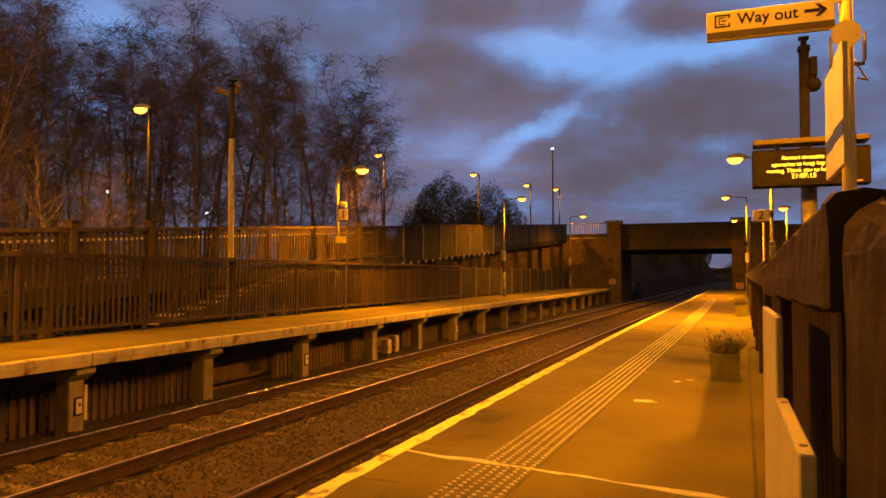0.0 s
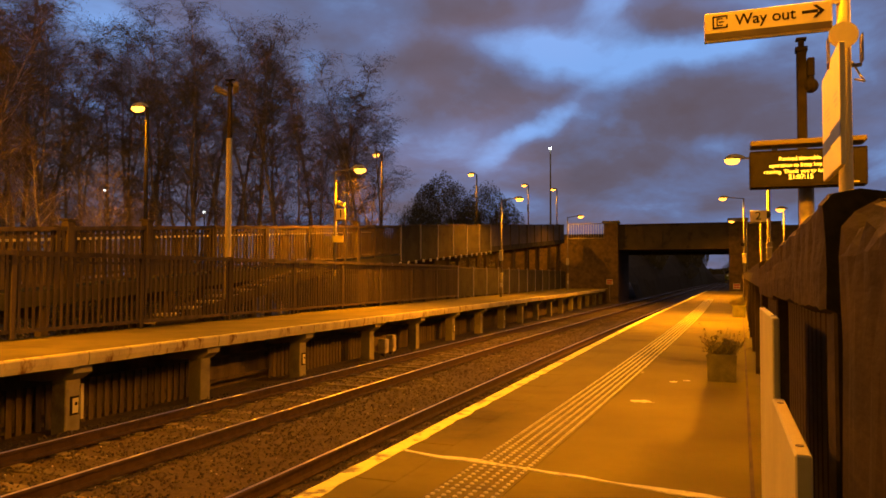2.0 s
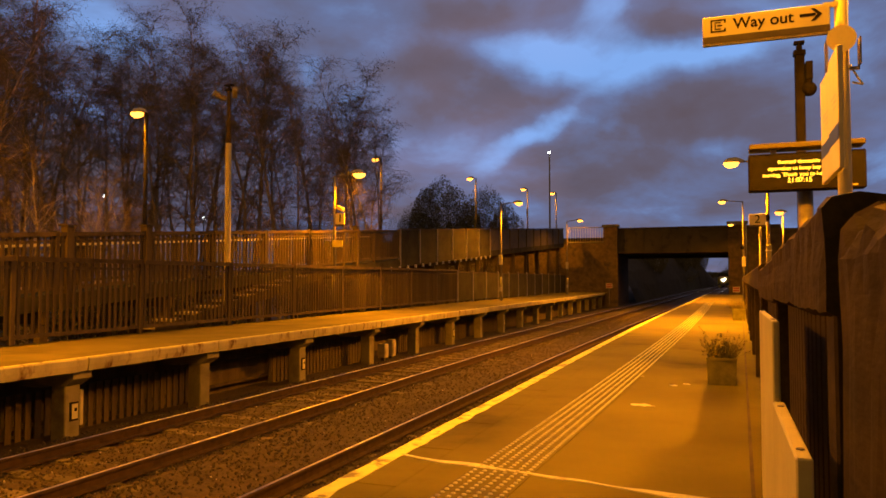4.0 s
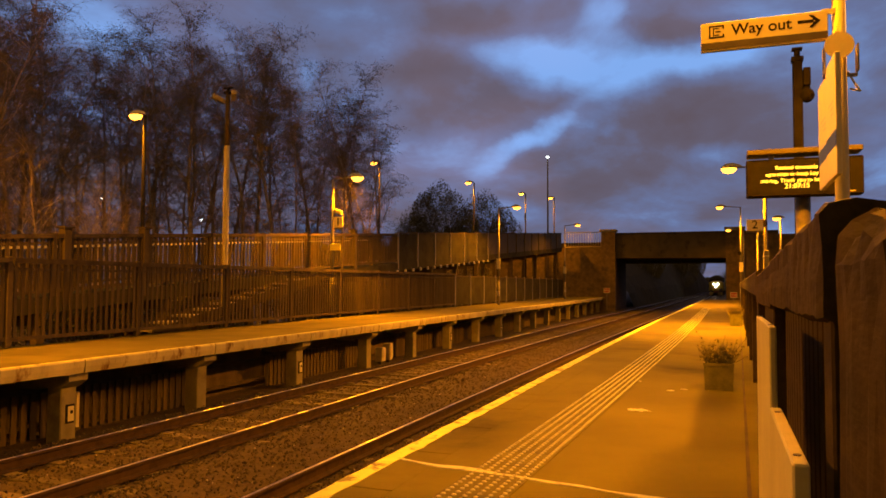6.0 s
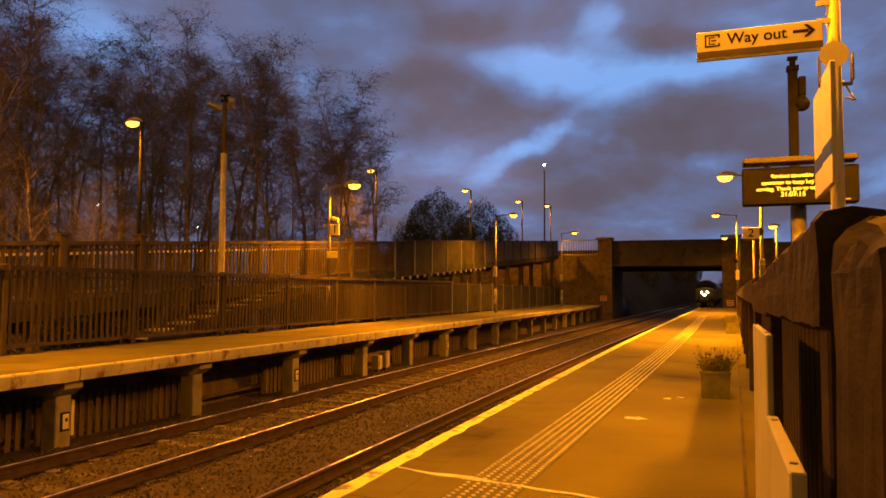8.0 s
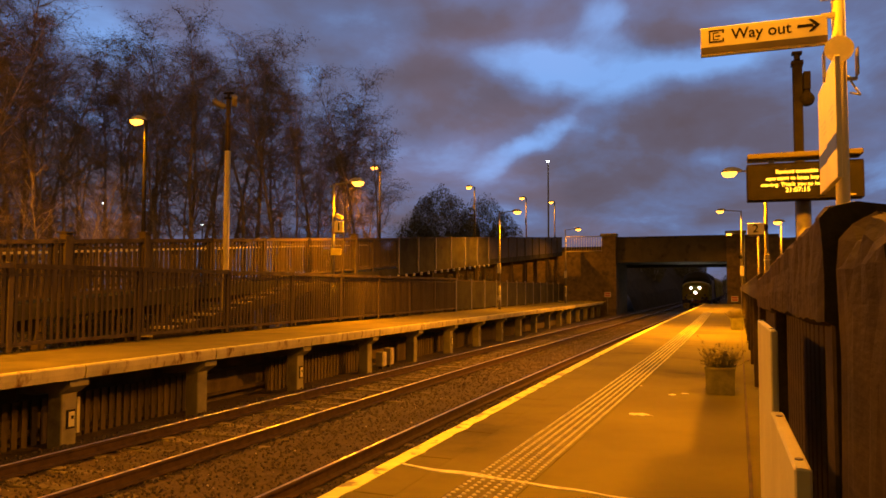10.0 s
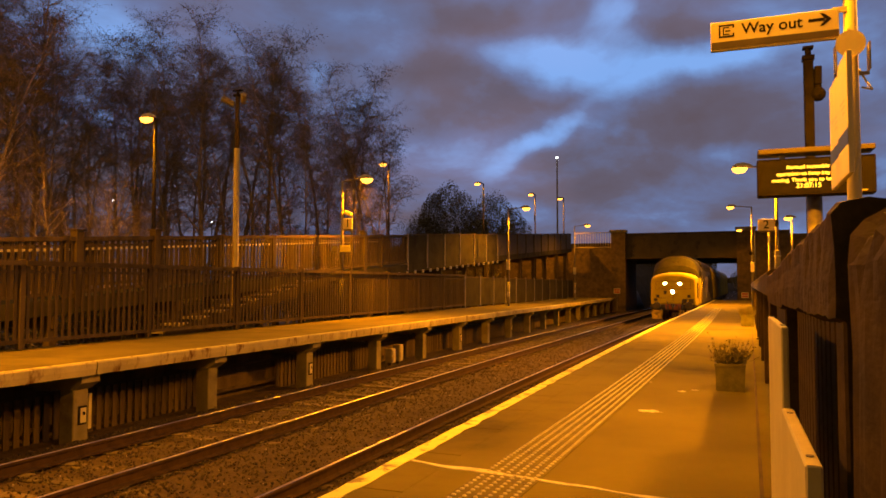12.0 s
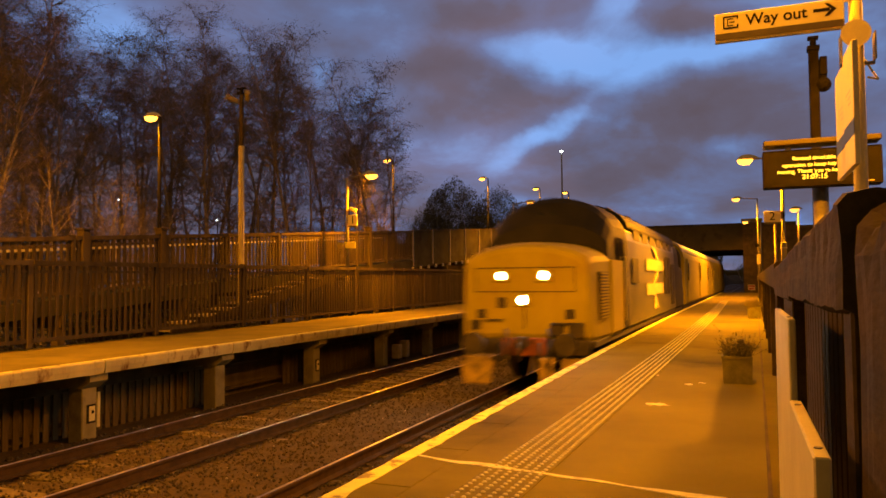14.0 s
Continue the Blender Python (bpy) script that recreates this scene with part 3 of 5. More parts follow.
# ---- fences ----
def railing(name, label, y0, y1, line, z_low, z_top, slat_w, pitch, post_pitch, mat):
    """A slatted railing in bays; line gives x at y, z_low and z_top give heights at y."""
    ys = steps(y0, y1, post_pitch)
    slat_me = {}
    for a, b in zip(ys, ys[1:]):
        t = thing(name, (line(a), a, z_low(a)), label, "fence", name + " bays", rz=0)
        inv = Matrix.Translation((-line(a), -a, -z_low(a)))
        top, low = z_top, z_low
        bm = B()
        bx(bm, line(a) - 0.05, line(a) + 0.05, a - 0.05, a + 0.05, low(a), top(a) + 0.02, inv)
        part("post", bm, mat, t, bevel=0.006)
        for nm, zz, h, w in (("top_rail", top, 0.085, 0.07), ("mid_rail", lambda y: top(y) - 0.17, 0.045, 0.025), ("bottom_rail", lambda y: low(y) + 0.17, 0.07, 0.035)):
            bm = B()
            loft(bm, [[(inv @ Vector((line(y) + u, y, zz(y) + v))) for u, v in ((-w, -h), (w, -h), (w, 0), (-w, 0))] for y in (a + 0.05, b - 0.05)])
            part(nm, bm, mat, t)
        n = int((b - a - 0.1) / pitch)
        for i in range(n):
            y = a + 0.05 + (b - a - 0.1) * (i + 0.5) / n
            h = top(y) - low(y) - 0.2
            key = round(h, 2)
            if key not in slat_me:
                bm = B()
                bx(bm, -0.011, 0.011, -slat_w / 2, slat_w / 2, 0, key)
                o = part("slat", bm, mat)
                slat_me[key] = o.data
                bpy.data.objects.remove(o)
            s = new("slat", slat_me[key])
            s.parent = t
            s.matrix_local = inv @ Matrix.Translation((line(y) + 0.02, y, low(y) + 0.11))


railing("platform_railing", "dark slatted timber railing along the platform back", 3.0, 34.0, fence1, lambda y: Z1 + 0.02, lambda y: 2.50 + 0.003 * y, 0.062, 0.145, 3.1, M["fence"])


def ramp_top(y):
    return 2.36 + 0.066 * y


RAMP_X = lambda y: -13.05


def mesh_fence():
    ys = steps(34.0, 65.0, 2.6)
    for a, b in zip(ys, ys[1:]):
        t = thing("mesh_fence", (0, 0, 0), "greenish solid panel fence with pale posts on the platform", "fence", "panel fence bays")
        bm = B()
        strip(bm, lambda y: fence1(y) - 0.02, lambda y: fence1(y) + 0.02, (a + 0.04, b - 0.04), Z1 + 0.08, 2.46)
        part("panel", bm, M["ramp"], t)
        bm = B()
        bx(bm, fence1(a) - 0.04, fence1(a) + 0.05, a - 0.04, a + 0.04, Z1, 2.60)
        part("post", bm, M["galv"], t, "grey steel post")
        bm = B()
        strip(bm, lambda y: fence1(y) - 0.04, lambda y: fence1(y) + 0.04, (a + 0.04, b - 0.04), 2.46, 2.52)
        part("top_rail", bm, M["fence"], t)


mesh_fence()


def ramp():
    r = thing("access_ramp", (0, 0, 0), "long sloping timber access ramp up to the road bridge", "ramp", kind="structure")
    bm = B()
    ys = steps(2, 64, 4)
    loft(bm, [[(-13.0, y, ramp_top(y) - 1.62), (-13.0, y, ramp_top(y) - 1.30), (-15.2, y, ramp_top(y) - 1.30), (-15.2, y, ramp_top(y) - 1.62)] for y in ys])
    part("deck", bm, M["ramp"], r, "dark ramp deck and side beam")
    for y in steps(4, 62, 3.6):
        for x in (-13.15, -15.05):
            bm = B()
            bx(bm, x - 0.09, x + 0.09, y - 0.09, y + 0.09, -0.42, ramp_top(y) - 1.64)
            part("leg", bm, M["fence"], r)
        bm = B()
        bx(bm, -15.2, -13.0, y - 0.06, y + 0.06, ramp_top(y) - 1.9, ramp_top(y) - 1.65)
        part("cross_beam", bm, M["fence"], r)
    bm = B()
    loft(bm, [[(-15.02, y, ramp_top(y) - 0.30), (-14.96, y, ramp_top(y) - 0.30), (-14.96, y, ramp_top(y) - 0.24), (-15.02, y, ramp_top(y) - 0.24)] for y in (4, 30)])
    part("handrail", bm, M["white"], r, "pale handrail along the ramp")
    for y in (11.8, 14.1, 25.0):
        bm = B()
        bx(bm, -13.17, -12.97, y - 0.1, y + 0.1, ramp_top(y) - 1.5, ramp_top(y) + 0.12)
        newel = part("newel_post", bm, M["fence"], r, "thick dark timber newel post", bevel=0.01)
        bm = B()
        bx(bm, -13.2, -12.94, y - 0.13, y + 0.13, ramp_top(y) + 0.122, ramp_top(y) + 0.16)
        part("cap", bm, M["fence"], newel)
    for y in steps(28, 42, 0.9):
        bm = B()
        bx(bm, -13.02, -12.94, y - 0.05, y + 0.05, ramp_top(y) - 1.72, ramp_top(y) - 1.58)
        part("bracket", bm, M["steel"], r)


ramp()


def staircase():
    t = thing("staircase", (-12.52, 13.4, -0.42), "narrow flight of worn pale steps beside the ramp", "stairs")
    n = 10
    for i in range(n):
        bm = B()
        bx(bm, -0.38, 0.38, i * 0.74, i * 0.74 + 0.72, 1.40 + i * 0.135, 1.46 + i * 0.135)
        part("tread", bm, M["tread"], t, bevel=0.006)
        bm = B()
        bx(bm, -0.36, 0.36, i * 0.74 + 0.70, i * 0.74 + 0.72, 1.30 + i * 0.135, 1.395 + i * 0.135 )
        part("riser", bm, M["tread"], t)
    for x in (-0.40, 0.40):
        bm = B()
        loft(bm, [[(x - 0.02, y, z - 0.22), (x + 0.02, y, z - 0.22), (x + 0.02, y, z + 0.03), (x - 0.02, y, z + 0.03)] for y, z in ((0, 1.42), (7.4, 2.77))])
        part("stringer", bm, M["fence"], t)
        for y, z in ((0.2, 1.25), (3.7, 1.9), (7.2, 2.5)):
            bm = B()
            bx(bm, x - 0.04, x + 0.04, y - 0.04, y + 0.04, 0, z)
            part("leg", bm, M["fence"], t)


staircase()
railing("ramp_railing", "dark slatted timber railing on the sloping ramp", 4.0, 29.0, RAMP_X, lambda y: ramp_top(y) - 1.32, ramp_top, 0.07, 0.16, 2.55, M["fence"])
railing("ramp_back_railing", "dark slatted timber railing on the far side of the ramp", 4.0, 64.0, lambda y: -15.15, lambda y: ramp_top(y) - 1.32, ramp_top, 0.07, 0.2, 5.0, M["fence"])


def ramp_panels():
    ys = steps(29.0, 64.0, 2.2)
    for i, (a, b) in enumerate(zip(ys, ys[1:])):
        t = thing("ramp_screen", (0, 0, 0), "weathered solid screen bay on the upper ramp", "fence", "ramp screen bays")
        bm = B()
        loft(bm, [[(-13.07, y, ramp_top(y) - 1.3), (-13.03, y, ramp_top(y) - 1.3), (-13.03, y, ramp_top(y) - 0.03), (-13.07, y, ramp_top(y) - 0.03)] for y in (a, b)])
        part("panel", bm, M["ramp"] if i < 6 else M["girder"], t)
        bm = B()
        bx(bm, -13.1, -12.98, a - 0.04, a + 0.04, ramp_top(a) - 1.55, ramp_top(a) + 0.03)
        part("post", bm, M["galv"] if i < 7 else M["fence"], t)
        bm = B()
        loft(bm, [[(-13.1, y, ramp_top(y) - 0.02), (-12.99, y, ramp_top(y) - 0.02), (-12.99, y, ramp_top(y) + 0.03), (-13.1, y, ramp_top(y) + 0.03)] for y in (a, b)])
        part("top_rail", bm, M["fence"], t)


ramp_panels()


# ---- fence beside the camera ----
def worn(p, amount=0.006, scale=9.0):
    p = Vector(p)
    return p + Vector((noise.noise(p * scale), noise.noise(p * scale + Vector((7, 0, 0))), noise.noise(p * scale + Vector((0, 7, 0))))) * amount


def near_fence():
    prof = ((0.0, 2.052), (0.04, 2.035), (0.075, 2.03), (0.16, 2.06), (0.162, 2.15), (0.158, 2.24), (0.125, 2.282), (0.07, 2.292), (0.022, 2.282),
            (0.002, 2.262), (0.004, 2.20), (-0.002, 2.13))

    def bay(a, b, drop, near):
        t = thing("close_board_fence", (fence2(a), a, Z2), "dark timber fence, shade put into its colour, with a heavy worn capping rail", "fence", "platform fence bays")
        inv = Matrix.Translation((-fence2(a), -a, -Z2))
        bm = B()
        rings = []
        for y in steps(a + 0.012, b - 0.012, 0.06 if near else 0.4):
            e = min(1.0, (y - a) / 0.09 + 0.45) if near else 1.0
            ring = []
            for u, w in prof:
                w = w - drop - 0.012 * (y - a) * near
                q = worn((fence2(y) + 0.08 + (u - 0.08) * (0.85 + 0.15 * e), y, 2.16 - drop + (w - 2.16 + drop) * (0.90 + 0.10 * e)), 0.010 if near else 0.004)
                ring.append(inv @ q)
            rings.append(ring)
        loft(bm, rings)
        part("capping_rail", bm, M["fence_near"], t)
        for z in (1.05, 1.88):
            bm = B()
            loft(bm, [[inv @ Vector((fence2(y) + u, y, w)) for u, w in ((0.11, z), (0.17, z), (0.17, z + 0.11), (0.11, z + 0.11))] for y in (a, b)])
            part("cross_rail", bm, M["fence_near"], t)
        bm = B()
        bx(bm, fence2(a) + 0.02, fence2(a) + 0.14, a + 0.02, a + 0.14, Z2 - 0.05, 2.10 - drop, inv)
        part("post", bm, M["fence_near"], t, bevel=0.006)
        bm = B()
        bx(bm, -0.012, 0.012, -0.047, 0.047, 0, 1.02)
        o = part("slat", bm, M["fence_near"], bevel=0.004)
        me = o.data
        bpy.data.objects.remove(o)
        n = max(1, round((b - a) / 0.15))
        for i in range(n):
            y = a + (b - a) * (i + 0.5) / n
            s = new("slat", me)
            s.parent = t
            s.matrix_local = inv @ Matrix.Translation((fence2(y) + 0.085, y, 1.0))

    ys = [1.60, 4.1] + steps(4.1, 60, 2.9)[1:]
    for i, (a, b) in enumerate(zip(ys, ys[1:])):
        bay(a, b, (0.0, 0.045, 0.03)[min(i, 2)], i < 2)
    # end post with a split, weathered top
    t = thing("gate_post", (0.18, 1.12, Z2), "thick weathered timber end post, coloured dark for shade, with a broken top", "post")
    bm = B()
    outline = []
    corners = [(0.02, -0.02), (0.06, -0.06), (0.22, -0.06), (0.30, 0.0), (0.30, 0.36), (0.02, 0.40)]
    for (x0, y0), (x1, y1) in zip(corners, corners[1:] + corners[:1]):
        outline += [(x0 + (x1 - x0) * k / 7, y0 + (y1 - y0) * k / 7) for k in range(7)]
    rings = []
    for z in (-0.05, 0.4, 0.8, 1.1, 1.2, 1.255):
        rings.append([worn((x, y, z), 0.008, 14) for x, y in outline])
    for shrink, lift in ((0.97, 1.29), (0.86, 1.32), (0.62, 1.335), (0.3, 1.31)):
        rings.append([worn((0.16 + (x - 0.16) * shrink, 0.17 + (y - 0.17) * shrink, lift + 0.05 * noise.noise((x * 16, y * 16, 1))), 0.012, 17) for x, y in outline])
    loft(bm, rings)
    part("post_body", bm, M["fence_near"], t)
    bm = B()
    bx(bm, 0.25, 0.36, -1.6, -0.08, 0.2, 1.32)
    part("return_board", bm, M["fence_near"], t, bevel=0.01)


near_fence()


def leaning_boards():
    for a, b, x, top, w in ((1.55, 2.24, 0.123, 1.782, 0.031), (2.33, 3.12, 0.130, 2.0, 0.020)):
        t = thing("white_board", (x, a, Z2), "white plastic-edged notice board fixed along the fence", "board", "fence boards")
        bm = B()
        bx(bm, 0, w, 0, b - a, 0.12, top - Z2)
        part("board_body", bm, M["white"], t, bevel=0.004)
        for y in (0.08, b - a - 0.08):
            bm = B()
            tube(bm, (w / 2, y, top - Z2 - 0.002), (w / 2, y, top - Z2 + 0.003), 0.008, n=8)
            part("screw_cap", bm, M["galv"], t)
        bm = B()
        for y in (0.2, b - a - 0.2):
            bx(bm, w * 0.9, w + 0.13, y - 0.02, y + 0.02, 0.4, 0.44)
        part("bracket", bm, M["galv"], t)


leaning_boards()


def kick_board():
    bm = B()
    strip(bm, lambda y: 0.035 + 0.021 * y, lambda y: 0.055 + 0.021 * y, steps(3.0, 56, 2.5), Z2 - 0.02, Z2 + 0.06)
    tagged(part("kick_board", bm, M["fence"]), "thin brown edging board along the fence foot", "edging")


kick_board()


# ---- road bridge ----
def bridge():
    b = thing("road_bridge", (0, 0, 0), "dark girder road bridge on brick abutments over the tracks", "bridge", kind="structure")
    bm = B()
    bx(bm, -8.6, 4.5, 66.0, 66.35, 4.45, 6.55)
    part("girder", bm, M["girder"], b, "dark riveted parapet girder", bevel=0.02)
    bm = B()
    bx(bm, -8.6, 4.5, 65.9, 66.5, 6.552, 6.64)
    bx(bm, -8.6, 4.5, 65.88, 65.998, 4.40, 4.52)
    part("girder_flange", bm, M["girder"], b)
    for x in steps(-8.0, 4.2, 1.5):
        bm = B()
        bx(bm, x - 0.05, x + 0.05, 65.93, 65.998, 4.53, 6.54)
        part("stiffener", bm, M["girder"], b)
    bm = B()
    bx(bm, -30, 30, 66.36, 76.0, 4.48, 5.2)
    part("deck", bm, M["girder"], b)
    bm = B()
    bx(bm, -30, 30, 76.0, 76.3, 4.2, 6.4)
    part("far_girder", bm, M["girder"], b)
    bm = B()
    bx(bm, -22, -8.9, 66.3, 76, -0.5, 4.47)
    part("abutment", bm, M["brick"], b, "sooty brick abutment")
    bm = B()
    bx(bm, 0.50, 22, 66.3, 75.9, -0.5, 4.47)
    part("abutment", bm, M["brick"], b, "sooty brick abutment")
    bm = B()
    bx(bm, -9.8, -8.61, 65.6, 66.5, -0.5, 6.72)
    pier = part("pilaster", bm, M["brick"], b, "brick pilaster with a stone cap")
    bm = B()
    bx(bm, -9.95, -8.5, 65.5, 66.6, 6.722, 6.95)
    part("cap", bm, M["concrete"], pier, bevel=0.03)
    bm = B()
    bx(bm, 0.46, 1.9, 65.6, 66.5, -0.5, 6.72)
    pier = part("pilaster", bm, M["brick"], b, "brick pilaster with a stone cap")
    bm = B()
    bx(bm, 0.36, 2.0, 65.5, 66.6, 6.722, 6.95)
    part("cap", bm, M["concrete"], pier, bevel=0.03)
    bm = B()
    bx(bm, -16, -9.81, 65.8, 66.25, -0.5, 5.35)
    part("wing_wall", bm, M["brick"], b, "brick wing wall behind the platform end")
    bm = B()
    bx(bm, 1.91, 30, 65.8, 66.25, -0.5, 6.3)
    part("wing_wall", bm, M["brick"], b, "dark wing wall")
    bm = B()
    bx(bm, -40, -16.01, 65.8, 66.25, -0.5, 5.8)
    part("wing_wall", bm, M["brick"], b, "dark wing wall")
    t = thing("bridge_railing", (0, 0, 0), "pale metal railing on the bridge approach", "railing")
    bm = B()
    for z in (5.45, 6.75):
        tube(bm, (-13.0, 65.95, z), (-9.85, 65.95, z), 0.035, n=8)
    part("rails", bm, M["cream_post"], t)
    for x in steps(-13.0, -9.9, 0.22):
        bm = B()
        tube(bm, (x, 65.95, 5.35), (x, 65.95, 6.75), 0.02, n=6)
        part("baluster", bm, M["cream_post"], t)


bridge()


def cutting():
    """Earth banks of the cutting beyond the bridge."""
    for name, toe, s, top in (("bank_left", -9.4, -1, 12.5), ("bank_right", -0.2, 1, 6.6)):
        bm = B()
        g = []
        for y in steps(76.4, 420, 4):
            row = []
            crest = min(top, 1.2 + 0.058 * y) * max(0.22, min(1.0, 1 - (y - 235) / 50))
            for k, (dx, dz) in enumerate(((0, -0.45), (0.8, 0.25 * crest), (2.0, 0.5 * crest), (4.5, 0.8 * crest), (9, crest), (16, crest - 2))):
                j = 0.7 * noise.noise((dx, y * 0.12, 5 + s)) + 0.3 * noise.noise((dx, y * 0.6, 2))
                row.append(bm.verts.new((toe + off(y) + s * (dx + (j if k else 0)), y, dz + (j if k else 0))))
            g.append(row)
        for a, b in zip(g, g[1:]):
            for k in range(5):
                bm.faces.new((a[k], a[k + 1], b[k + 1], b[k]))
        tagged(part(name, bm, M["bank"]), "dark scrubby cutting bank beyond the bridge", "bank", kind="structure")


cutting()


# ---- lamp posts ----
def lamp_post(at, z_top, reach, z_base, watts, name="street_lamp", mat="galv", label="", box=False, lens="lens", rz=0.0, kind="SPOT", thick=0.055):
    """A post with a short outreach arm (reach along x) and a hooded sodium lantern."""
    t = thing(name, (at[0], at[1], z_base), label or "grey steel lamp post with a lit orange sodium lantern", "lamp post", "station lamps", rz=rz)
    h = z_top - z_base
    bm = B()
    tube(bm, (0, 0, 0), (0, 0, 1.3), thick * 1.45, thick * 1.45, 12)
    tube(bm, (0, 0, 1.3), (0, 0, h), thick, thick * 0.72, 12)
    part("column", bm, M[mat], t)
    s = 1 if reach > 0 else -1
    bm = B()
    if abs(reach) > 0.45:
        tube(bm, (0, 0, h - 0.02), (reach - s * 0.3, 0, h + 0.05), 0.026, n=8)
        part("outreach_arm", bm, M[mat], t)
    else:
        tube(bm, (0, 0, h - 0.02), (s * 0.1, 0, h + 0.05), 0.03, n=8)
        part("outreach_arm", bm, M[mat], t)
    c = reach
    bm = B()
    rings = []
    for u, w, hh in ((-0.30, 0.04, 0.04), (-0.22, 0.09, 0.10), (-0.05, 0.145, 0.16), (0.14, 0.14, 0.14), (0.25, 0.08, 0.06)):
        rings.append([(c + s * u, w * math.cos(a), h + 0.03 + (hh if math.sin(a) > 0 else 0.0) * math.sin(a)) for a in [k * math.pi / 6 for k in range(7)]])
    loft(bm, rings, smooth=True)
    lan = part("lantern_hood", bm, M["steel"], t)
    bm = B()
    rings = []
    for u, w, hh in ((-0.14, 0.07, 0.04), (-0.06, 0.14, 0.13), (0.10, 0.15, 0.15), (0.21, 0.12, 0.11), (0.26, 0.06, 0.04)):
        rings.append([(c + s * u, w * math.cos(a), h + 0.028 - hh * math.sin(a)) for a in [k * math.pi / 6 for k in range(7)]])
    loft(bm, rings, smooth=True)
    part("lantern_bowl", bm, M[lens], lan, "glowing orange bowl")
    if box:
        bm = B()
        bx(bm, -0.1, 0.1, -0.12, -0.06, 1.95, 2.5)
        part("notice_plate", bm, M["cream"], t, "small pale notice plate", bevel=0.01)
        bm = B()
        bx(bm, -0.06, 0.06, -0.1, 0.06, 0.5, 0.75)
        part("cable_box", bm, M["steel"], t, bevel=0.01)
    if watts:
        a = radians(rz)
        d = reach + s * 0.22
        lamp_light("lamp_glow", (at[0] + d * math.cos(a), at[1] + d * math.sin(a), z_top - 0.14), watts, kind=kind)
    return t


LIT = "slim pale lamp post with a lit orange sodium lantern"
# far platform
lamp_post((-12.09, 21.6), 5.58, 0.85, Z1, 4000, label="slim pale platform lamp post beside the number one sign", mat="galv")
lamp_post((-11.24, 38.4), 6.22, 0.95, Z1, 3000, label=LIT, box=True)
lamp_post((-11.25, 56.6), 6.65, 0.95, Z1, 800, label=LIT, box=True)
# the camera's platform
lamp_post((1.17, 21.8), 5.32, -0.85, Z2, 8800, label=LIT)
lamp_post((1.12, 45.0), 6.55, -1.05, Z2, 9000, label=LIT, box=True)
lamp_post((1.75, 62.0), 6.4, -1.05, Z2, 450, label="small weakly lit lamp post by the bridge")
lamp_post((2.9, 41.0), 5.5, -0.10, Z2, 1500, label="short lamp post behind the platform fence")
lamp_post((2.35, 7.6), 6.3, -0.25, Z2, 2600, label="lamp post in the yard behind the platform fence")
# far platform: unseen post added left of the view to light the deck
lamp_post((-11.9, 5.6), 6.3, 0.85, Z1, 4200, label=LIT, kind="POINT")
# car park behind the ramp
FAR = "dark tall lamp column with a lit orange lantern behind the ramp"
lamp_post((-16.02, 17.2), 7.10, -0.30, -0.42, 1200, label=FAR, mat="column_dark", lens="lens_dim", thick=0.07)
lamp_post((-18.16, 37.8), 9.0, -0.32, -0.42, 2600, label=FAR, mat="column_dark", lens="lens_dim", thick=0.07)
lamp_post((-16.23, 49.2), 9.25, -0.38, -0.42, 2600, label=FAR, mat="column_dark", lens="lens_dim", thick=0.07)
lamp_post((-15.31, 60.3), 9.72, -0.30, -0.42, 2600, label=FAR, mat="column_dark", lens="lens_dim", thick=0.07)
lamp_post((-13.94, 65.3), 9.86, -0.28, -0.42, 2600, label=FAR, mat="column_dark", lens="lens_dim", thick=0.07)


def white_mast():
    t = thing("flood_mast", (-21.83, 98.15, -0.42), "tall slim mast with a small white floodlight", "mast")
    bm = B()
    tube(bm, (0, 0, 0), (0, 0, 19.7), 0.16, 0.09, 10)
    part("column", bm, M["galv"], t)
    bm = B()
    bx(bm, -0.2, 0.2, -0.2, 0.0, 19.7, 19.95)
    part("floodlight_head", bm, M["lens_white"], t, "glowing white floodlight", bevel=0.06)


white_mast()


def distant_lamp(at, z, label):
    t = thing("distant_lamp", (*at, -0.42), label, "lamp post", "distant lamps")
    bm = B()
    tube(bm, (0, 0, 0), (0, 0, z), 0.07, 0.05, 8)
    part("column", bm, M["column_dark"], t)
    bm = B()
    bx(bm, -0.12, 0.12, -0.12, 0.12, z, z + 0.16)
    part("lamp_head", bm, M["lens_white"], t, "small glowing white lamp head", bevel=0.03)


distant_lamp((-42.9, 42.0), 8.7, "small white street lamp glimpsed far behind the trees")
distant_lamp((-44.0, 54.5), 8.1, "small white street lamp glimpsed far behind the trees")


